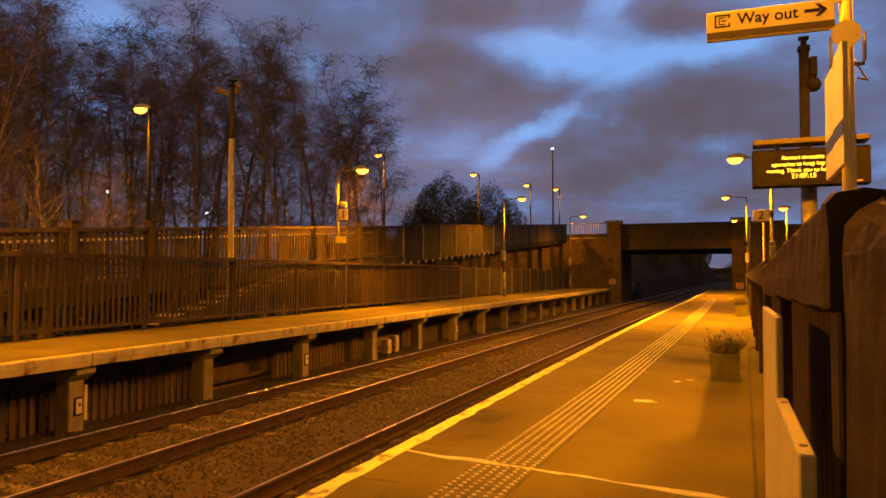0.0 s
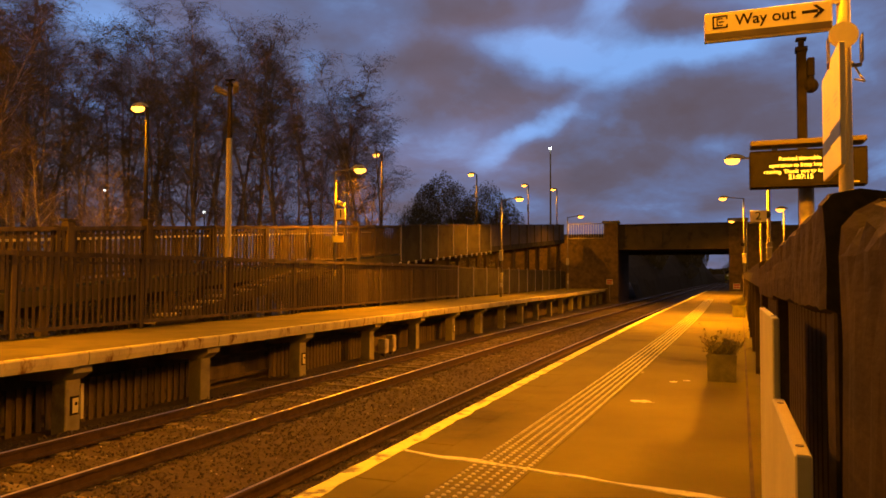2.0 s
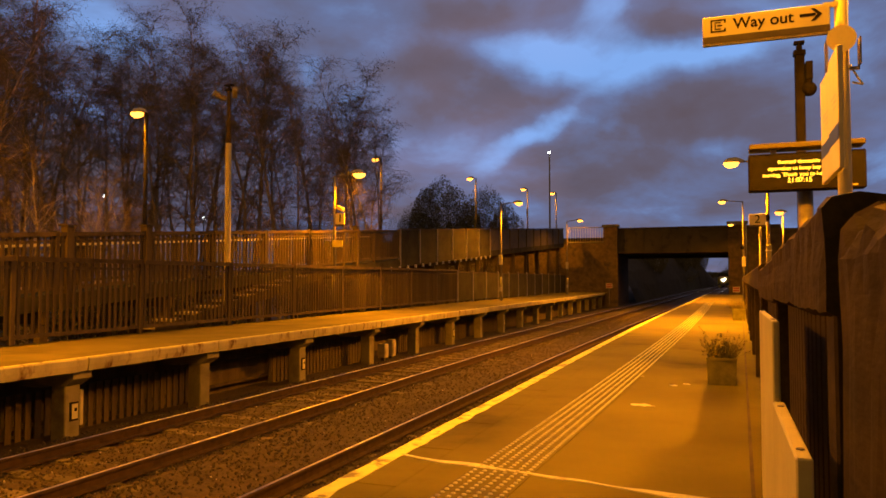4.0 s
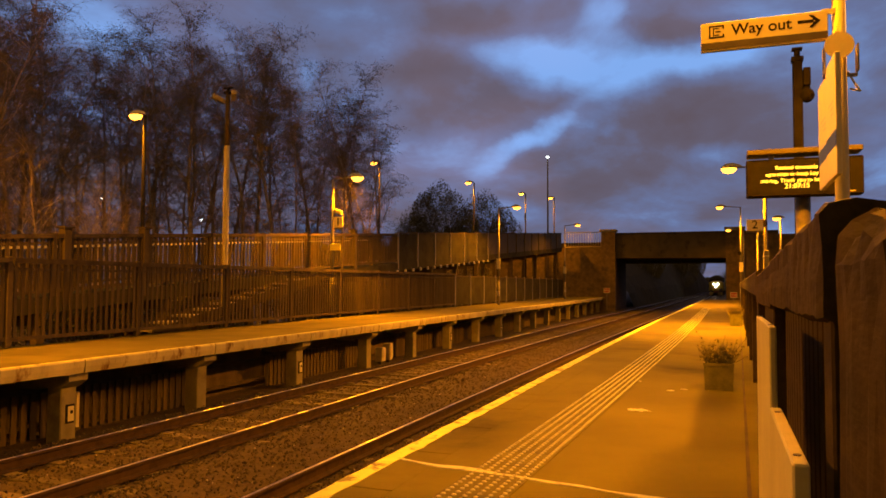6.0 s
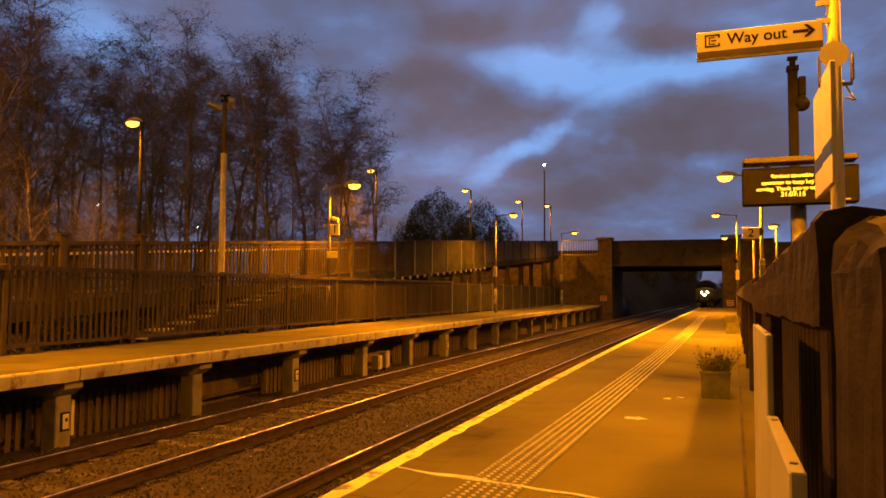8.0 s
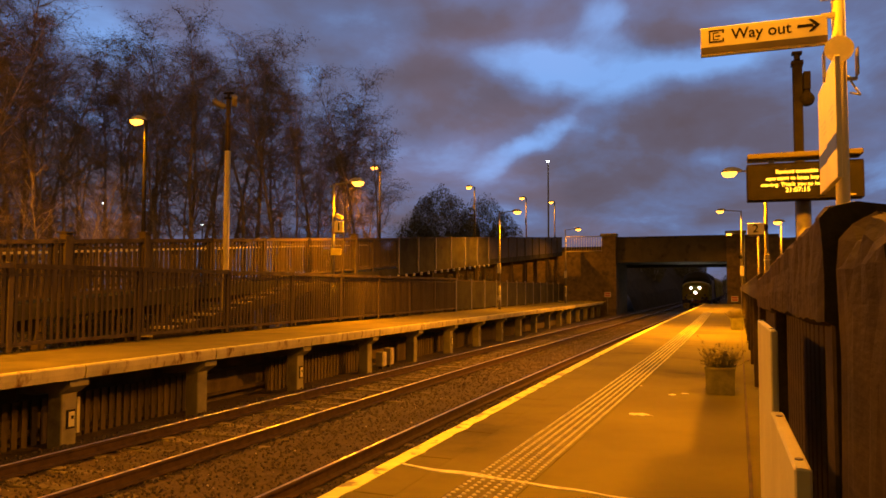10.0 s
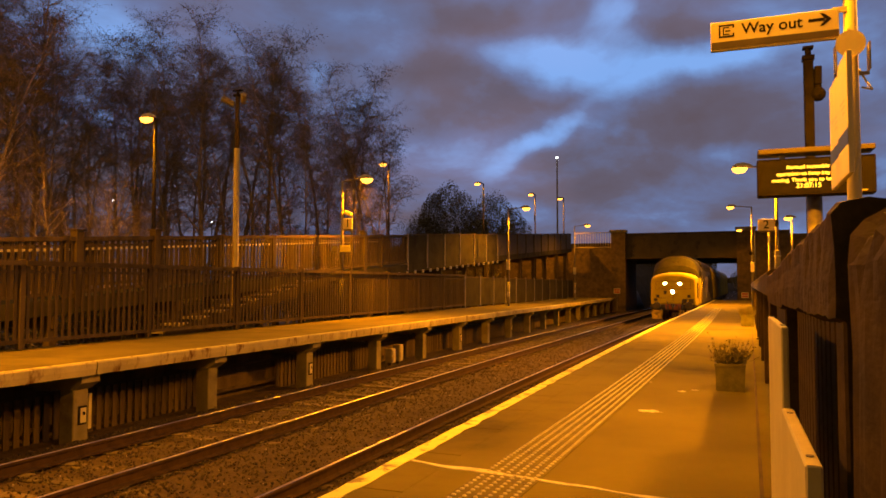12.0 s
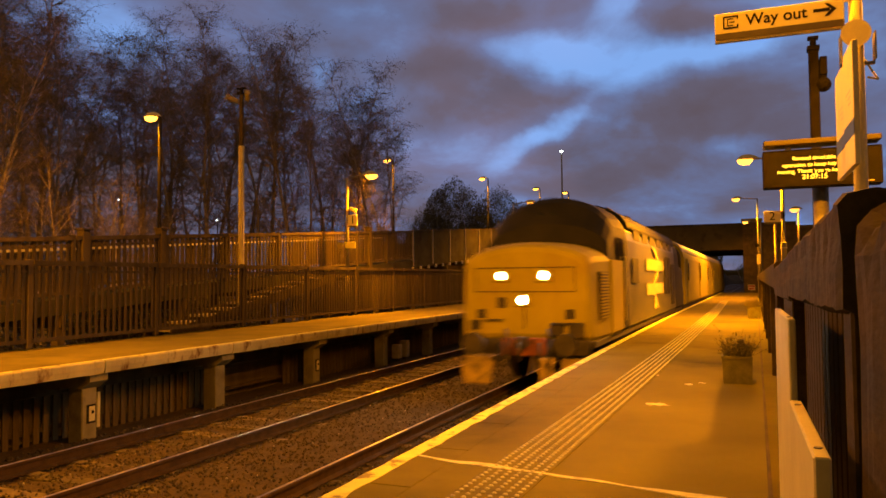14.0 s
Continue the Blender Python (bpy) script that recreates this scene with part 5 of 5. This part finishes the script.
def bush(at, size, seed, count, label, name="shrub"):
    rnd = random.Random(seed)
    t = thing(name, at, label, "shrub", "dark shrubs")
    bm = B()
    for k in range(9):
        a = rnd.random() * math.tau
        tube(bm, (0, 0, -0.1), (math.cos(a) * size[0] * 0.5, math.sin(a) * size[1] * 0.5, size[2] * rnd.uniform(0.5, 0.8)), 0.09, 0.02, 5, caps=False)
    part("trunk", bm, M["bark"], t)
    vs, fs = [], []
    lobes = [(rnd.uniform(-0.55, 0.55), rnd.uniform(-0.5, 0.5), rnd.uniform(0.35, 0.75), rnd.uniform(0.3, 0.5)) for _ in range(9)]
    for i in range(int(count * 4.0)):
        lx, ly, lz, lr = lobes[i % 9]
        d = Vector((rnd.gauss(0, 1), rnd.gauss(0, 1), rnd.gauss(0, 1))).normalized() * lr * rnd.uniform(0.6, 1.06) ** 0.5
        c = Vector(((lx + d.x) * size[0], (ly + d.y) * size[1], max(0.02, (lz + d.z * 0.8)) * size[2] * 0.9))
        q = rnd.uniform(0.6, 1.3) * max(size) * 0.009
        u = Vector((rnd.gauss(0, 1), rnd.gauss(0, 1), rnd.gauss(0, 1))).normalized() * q
        v = u.cross(Vector((rnd.gauss(0, 1), rnd.gauss(0, 1), rnd.gauss(0, 1)))).normalized() * q * 0.6
        k = len(vs)
        vs += [tuple(c), tuple(c + u * 0.5 + v), tuple(c + u), tuple(c + u * 0.5 - v)]
        fs.append((k, k + 1, k + 2, k + 3))
    me = bpy.data.meshes.new("foliage")
    me.from_pydata(vs, [], fs)
    part("foliage", me, M["leaf"], t)


DARK = "dense dark evergreen shrub against the dusk sky"
bush((-34.1, 88.7, -0.42), (4.6, 4.5, 15.6), 1, 8000, DARK)
bush((-37.6, 87.5, -0.42), (5.0, 4.0, 12.8), 2, 6000, DARK)
bush((-29.6, 86.0, -0.42), (5.0, 4.0, 14.2), 3, 6000, DARK)
bush((-25.4, 83.0, -0.42), (5.0, 3.5, 13.6), 4, 6000, DARK)
bush((-29.9, 63.5, -0.42), (6.0, 4.0, 8.4), 5, 5000, DARK)
bush((-40.9, 32.5, -0.42), (6.0, 4.0, 7.4), 6, 4500, DARK)
bush((-35.1, 34.7, -0.42), (6.0, 4.0, 6.6), 7, 4500, DARK)
bush((-31.2, 52.3, -0.42), (7.0, 4.0, 6.8), 8, 4500, DARK)
bush((-38.0, 27.0, -0.42), (6.0, 5.0, 7.5), 14, 4500, DARK)
bush((-30.0, 41.0, -0.42), (6.0, 5.0, 5.8), 15, 4500, DARK)
bush((-10.0, 110.0, 0.5), (4.0, 12.0, 9.0), 9, 5000, "overgrown dark embankment scrub beyond the bridge")
bush((1.5, 300.0, 0.0), (4.0, 4.0, 9.0), 10, 2500, "dark rounded tree in the distance beyond the bridge")
bush((-8.5, 165.0, 1.5), (5.0, 15.0, 9.0), 12, 5000, "overgrown dark embankment scrub beyond the bridge")
bush((8.0, 110.0, 1.0), (4.0, 20.0, 7.0), 13, 4000, "overgrown dark embankment scrub beyond the bridge")
bush((-7.0, 240.0, 4.0), (3.6, 16.0, 11.0), 20, 6000, "overgrown dark trees on the cutting bank")
bush((-7.5, 195.0, 4.0), (3.4, 16.0, 10.0), 21, 6000, "overgrown dark trees on the cutting bank")
bush((0.0, 430.0, 0.0), (60.0, 6.0, 9.0), 16, 7000, "distant dark tree line across the end of the cutting")
# screening rows added to cover the blue sky-lit ground below the ramp
bush((-16.9, 16.0, -0.42), (1.3, 9.0, 2.6), 17, 6000, "low dark hedge added behind the access ramp to hide sky-lit ground")
bush((-17.0, 32.0, -0.42), (1.3, 9.0, 3.2), 18, 6000, "low dark hedge added behind the access ramp to hide sky-lit ground")
bush((-17.2, 49.0, -0.42), (1.3, 9.0, 4.0), 19, 6000, "low dark hedge added behind the access ramp to hide sky-lit ground")


# ---- train ----
def side_ring(y, w, z0, z1, crown, n=7, tumble=0.0):
    """A body section at y: width w, sides from z0 to z1, roof bulging up by crown."""
    h = w / 2
    pts = [(-h + 0.05, z0), (-h, z0 + 0.08), (-h + tumble, z1)]
    for k in range(1, n):
        a = math.pi * (1 - k / n)
        pts.append(((h - tumble) * math.cos(a), z1 + crown * math.sin(a)))
    pts += [(h - tumble, z1), (h, z0 + 0.08), (h - 0.05, z0)]
    return [(x, y, z) for x, z in pts]


def wheel_set(parent, y, r=0.55):
    bm = B()
    for x in (-0.74, 0.74):
        tube(bm, (x - 0.065, y, r), (x + 0.065, y, r), r, n=24)
        s = 1 if x > 0 else -1
        tube(bm, (x - s * 0.09, y, r), (x - s * 0.065, y, r), r + 0.03, n=24)
    tube(bm, (-0.75, y, r), (0.75, y, r), 0.09, n=10)
    part("wheelset", bm, M["under"], parent)


def bogie(parent, y, axles):
    for a in axles:
        wheel_set(parent, y + a)
    bm = B()
    for s in (-1, 1):
        bx(bm, s * 1.0 - 0.07, s * 1.0 + 0.07, y + axles[0] - 0.5, y + axles[-1] + 0.5, 0.55, 0.85)
        for a in axles:
            bx(bm, s * 1.06 - 0.1, s * 1.06 + 0.1, y + a - 0.17, y + a + 0.17, 0.38, 0.68)
    part("bogie_frame", bm, M["under"], parent, bevel=0.02)


def locomotive():
    L = thing("locomotive", (0, 0, 0), "yellow-nosed diesel locomotive with dark cab and lit headlamps", "locomotive")
    # nose
    bm = B()
    rings = []
    for y, w, z1, crown, z0 in ((0.0, 2.30, 2.30, 0.34, 1.10), (0.04, 2.44, 2.36, 0.36, 1.02), (0.14, 2.52, 2.40, 0.38, 0.98), (0.45, 2.58, 2.44, 0.40, 0.96), (1.60, 2.68, 2.46, 0.42, 0.96)):
        rings.append(side_ring(y, w, z0, z1, crown, 12, 0.03))
    loft(bm, rings, smooth=False)
    part("nose", bm, M["loco_yellow"], L, "yellow painted rounded nose")
    bm = B()
    bx(bm, -0.98, 0.98, -0.012, 0.01, 1.88, 1.895)
    bx(bm, -0.95, 0.95, -0.012, 0.01, 2.33, 2.345)
    bx(bm, -0.97, -0.955, -0.012, 0.01, 1.88, 2.34)
    bx(bm, 0.955, 0.97, -0.012, 0.01, 1.88, 2.34)
    bx(bm, -0.012, 0.012, -0.01, 0.01, 1.2, 1.86)
    part("nose_door_seams", bm, M["under"], L)
    for x, z in ((-0.45, 2.19), (0.38, 2.19), (-0.03, 1.73)):
        bm = B()
        bx(bm, x - 0.17, x + 0.17, -0.03, 0.02, z - 0.13, z + 0.13)
        lampb = part("headlamp", bm, M["loco_yellow"], L, "lit headlamp box", bevel=0.02)
        bm = B()
        tube(bm, (x, -0.0325, z), (x, -0.029, z), 0.066 if z > 2 else 0.076, n=20)
        part("headlamp_glass", bm, M["head"], lampb, "glaring warm white headlamp")
    for x in (-0.86, 0.86):
        bm = B()
        bx(bm, x - 0.09, x + 0.09, -0.02, 0.06, 1.38, 1.56)
        part("tail_lamp", bm, M["under"], L, "dark unlit tail lamp", bevel=0.015)
    bm = B()
    bx(bm, -0.53, -0.36, -0.02, 0.02, 1.58, 1.78)
    part("socket", bm, M["under"], L)
    bm = B()
    tube(bm, (-0.78, -0.05, 1.36), (-0.42, -0.05, 1.36), 0.014, n=6)
    tube(bm, (0.5, -0.05, 1.30), (0.85, -0.05, 1.30), 0.02, n=6)
    part("handrail", bm, M["under"], L)
    # side grilles on the nose
    for s in (-1, 1):
        bm = B()
        bx(bm, s * 1.30 - 0.03, s * 1.30 + 0.03, 0.55, 1.35, 1.35, 2.25)
        g = part("grille", bm, M["under"], L)
        for z in steps(1.38, 2.22, 0.06):
            bm = B()
            bx(bm, s * 1.335 - 0.01, s * 1.335 + 0.01, 0.55, 1.35, z - 0.017, z + 0.017)
            part("louvre", bm, M["loco_yellow"], g)
    # cab
    bm = B()
    rings = []
    for y, w, z1, crown in ((1.52, 2.66, 2.55, 0.42), (1.62, 2.68, 2.72, 0.55), (2.05, 2.70, 2.95, 0.80), (2.25, 2.70, 3.02, 0.86), (3.9, 2.70, 3.05, 0.88)):
        rings.append(side_ring(y, w, 0.96, z1, crown, 14, 0.05))
    loft(bm, rings)
    part("cab", bm, M["loco_dark"], L, "dark painted cab")
    bm = B()
    rings = [side_ring(y, 2.73, 0.96, 2.5, 0.02, 3) for y in (1.605, 3.0)]
    loft(bm, rings)
    part("cab_lower", bm, M["loco_yellow"], L, "yellow cab side below the windows")
    for s in (-1, 1):
        bm = B()
        v = [(s * 0.08, 1.60, 2.86), (s * 1.12, 1.66, 2.80), (s * 1.0, 1.93, 3.24), (s * 0.08, 1.90, 3.50)]
        loft(bm, [[(x, y - 0.07, z + 0.03) for x, y, z in v], [(x, y + 0.05, z - 0.03) for x, y, z in v]])
        part("windscreen", bm, M["glass"], L, "dark cab windscreen")
        bm = B()
        bx(bm, s * 1.345 - 0.012, s * 1.345 + 0.012, 2.3, 2.95, 2.35, 2.98)
        part("side_window", bm, M["glass"], L)
        bm = B()
        bx(bm, s * 1.365 - 0.012, s * 1.365 + 0.012, 3.05, 3.62, 1.1, 2.95)
        part("cab_door", bm, M["loco_dark"], L)
        bm = B()
        tube(bm, (s * 1.40, 3.02, 1.2), (s * 1.40, 3.02, 2.6), 0.018, n=6)
        part("handrail", bm, M["white"], L, "white grab rail beside the cab door")
    # body
    bm = B()
    loft(bm, [side_ring(y, 2.70, 0.96, 3.0, 0.88, 14, 0.05) for y in (3.9, 8, 12, 15.0)])
    part("body", bm, M["loco_blue"], L, "dark grey-blue body side")
    bm = B()
    loft(bm, [[(x * 1.004, y, z + 0.012) for x, y, z in side_ring(y, 2.62, 3.25, 3.28, 0.62, 12, 0.0)] for y in (3.95, 15.0)])
    part("roof", bm, M["loco_dark"], L)
    for y in steps(5.0, 13.0, 1.6):
        bm = B()
        bx(bm, 1.18, 1.30, y, y + 1.1, 3.05, 3.3)
        part("roof_grille", bm, M["under"], L)
    for y, h in ((6.2, 4.0), (9.4, 4.03), (11.0, 4.0)):
        bm = B()
        bx(bm, -0.5, 0.5, y, y + 0.9, 3.8, h)
        part("roof_hatch", bm, M["loco_dark"], L, bevel=0.03)
    for y0, y1, z0, z1 in ((4.4, 5.4, 2.0, 2.6), (11.4, 12.1, 1.6, 2.8), (12.3, 13.0, 1.6, 2.8), (13.4, 14.4, 1.2, 2.6)):
        bm = B()
        bx(bm, 1.345, 1.362, y0, y1, z0, z1)
        part("side_panel", bm, M["loco_dark"], L, bevel=0.004)
    # large pale double-arrow emblem drawn as plain bars
    bm = B()
    bx(bm, 1.350, 1.360, 6.9, 10.9, 2.33, 2.65)
    bx(bm, 1.350, 1.360, 6.9, 10.9, 1.65, 1.97)
    for a, b, c, d in ((8.3, 3.0, 9.3, 2.64), (9.3, 2.34, 8.3, 1.96), (8.3, 1.66, 9.3, 1.22)):
        v = [(a, b), (a + 0.5, b), (c + 0.5, d), (c, d)]
        loft(bm, [[(x, y, z) for y, z in v] for x in (1.352, 1.364)])
    part("emblem", bm, M["tread"], L, "large pale angular emblem")
    bm = B()
    bx(bm, 1.350, 1.360, 8.6, 9.0, 1.25, 1.6)
    bx(bm, 1.350, 1.360, 14.1, 14.25, 1.35, 1.85)
    part("side_marks", bm, M["white"], L)
    # rear cab and nose
    bm = B()
    loft(bm, [side_ring(y, 2.69, 0.96, z, c, 14, 0.05) for y, z, c in ((15.0, 3.0, 0.87), (16.6, 3.0, 0.85), (17.0, 2.5, 0.42), (18.4, 2.4, 0.38))])
    part("rear_cab", bm, M["loco_dark"], L)
    # underframe and front gear
    bm = B()
    bx(bm, -1.30, 1.30, 0.06, 18.3, 0.84, 0.975)
    part("underframe", bm, M["under"], L, bevel=0.02)
    bm = B()
    bx(bm, -1.22, 1.22, -0.05, 0.12, 0.72, 1.0)
    part("buffer_beam", bm, M["under"], L, bevel=0.015)
    for x in (-0.87, 0.87):
        bm = B()
        tube(bm, (x, -0.40, 0.94), (x, -0.03, 0.94), 0.10, 0.12, 14)
        tube(bm, (x, -0.46, 0.94), (x, -0.40, 0.94), 0.20, 0.21, 20)
        part("buffer", bm, M["under"], L, "greasy dark buffer")
    for x0, x1 in ((-1.22, -0.55), (0.28, 0.62), (0.72, 1.15)):
        bm = B()
        v = [(x0, 0.68), (x1, 0.68), (x1 - 0.08, 0.16), (x0 + 0.06, 0.16)]
        loft(bm, [[(x, y, z) for x, z in v] for y in (-0.20, -0.14)])
        part("plough_plate", bm, M["plough"], L, "grubby yellow plough plate", bevel=0.015)
    bm = B()
    bx(bm, -0.42, 0.42, -0.09, -0.052, 0.70, 1.03)
    part("draw_plate", bm, M["rust_red"], L, "dull red drawgear plate", bevel=0.01)
    for x, z, w, h in ((0.62, 1.22, 0.13, 0.16), (-0.98, 1.30, 0.10, 0.14), (0.98, 1.24, 0.14, 0.20)):
        bm = B()
        bx(bm, x - w, x + w, -0.035, 0.05, z - h, z + h * 0.4)
        part("jumper_box", bm, M["under"], L, "dark grimy jumper cable box", bevel=0.015)
    bm = B()
    bx(bm, -0.09, 0.09, -0.34, -0.05, 0.86, 1.05)
    tube(bm, (0, -0.36, 0.96), (0, -0.36, 0.62), 0.035, n=8)
    for x in (-0.45, -0.3, 0.32, 0.5):
        tube(bm, (x, -0.1, 0.95), (x, -0.22, 0.5), 0.03, n=6)
    part("coupling", bm, M["under"], L)
    for x in (-0.35, 0.48):
        bm = B()
        pts = [Vector((x, -0.08, 1.2)), Vector((x + 0.05, -0.18, 1.0)), Vector((x + 0.1, -0.18, 0.7)), Vector((x + 0.02, -0.12, 0.55))]
        for a, b in zip(pts, pts[1:]):
            tube(bm, a, b, 0.028, n=6)
        part("brake_hose", bm, M["under"], L)
    bogie(L, 3.9, (-1.8, 0, 1.9))
    bogie(L, 14.8, (-1.9, 0, 1.8))
    bm = B()
    bx(bm, -1.2, 1.2, 7.2, 11.5, 0.35, 0.83)
    part("fuel_tank", bm, M["under"], L, bevel=0.05)
    return L


def coach():
    C = thing("coach", (0, 0, 0), "yellow-painted test coach with dark ends behind the locomotive", "coach", "test coaches")
    bm = B()
    loft(bm, [side_ring(y, 2.72, 1.0, 2.95, 0.85, 12, 0.06) for y in (0.25, 7, 14, 20.0)])
    part("body", bm, M["loco_yellow"], C, "yellow body side")
    bm = B()
    loft(bm, [side_ring(y, 2.5, 1.0, 2.95, 0.78, 12, 0.06) for y in (0.0, 0.24)])
    part("end_wall", bm, M["under"], C)
    bm = B()
    loft(bm, [[(x, y, z + 0.014) for x, y, z in side_ring(y, 2.5, 3.18, 3.22, 0.60, 12, 0.0)] for y in (0.26, 20.0)])
    part("roof", bm, M["steel"], C)
    for s in (-1, 1):
        for y in (1.2, 8.6, 15.5):
            bm = B()
            bx(bm, s * 1.362 - 0.012, s * 1.362 + 0.012, y, y + 0.85, 1.1, 2.95)
            d = part("door", bm, M["loco_yellow"], C)
            bm = B()
            bx(bm, s * 1.376 - 0.006, s * 1.376 + 0.006, y + 0.2, y + 0.65, 2.0, 2.75)
            part("door_window", bm, M["glass"], d)
    bm = B()
    bx(bm, -1.25, 1.25, 0.2, 20.0, 0.8, 1.0)
    bx(bm, -1.1, 1.1, 6.0, 13.0, 0.45, 0.79)
    part("underframe", bm, M["under"], C)
    bogie(C, 3.2, (-1.25, 1.25))
    bogie(C, 17.0, (-1.25, 1.25))
    return C


MID = (RAIL_C + RAIL_D) / 2


def on_track(y, half):
    """Pose of a vehicle whose front is at y, its axis laid between its bogies."""
    a, b = y + half * 0.35, y + half * 1.6
    xa, xb = MID + off(a), MID + off(b)
    turn = math.atan2(-(xb - xa), b - a)
    x0 = xa + (y - a) * (xb - xa) / (b - a)
    return pose(x0, y, 0.0, 0, 0, math.degrees(turn))


LOCO = locomotive()
COACH = coach()
COACH_B = copy_thing(COACH, pose(0, 0, 0))


def front(t):
    s = 14.0 - t
    return 13.4 + 14.9 * s + 0.27 * s * s


def motions():
    ts = [i * 0.5 for i in range(29)]
    walk(LOCO, [(t, on_track(front(t), 9.0)) for t in ts])
    walk(COACH, [(t, on_track(front(t) + 18.75, 10.0)) for t in ts])
    walk(COACH_B, [(t, on_track(front(t) + 39.2, 10.0)) for t in ts])


motions()
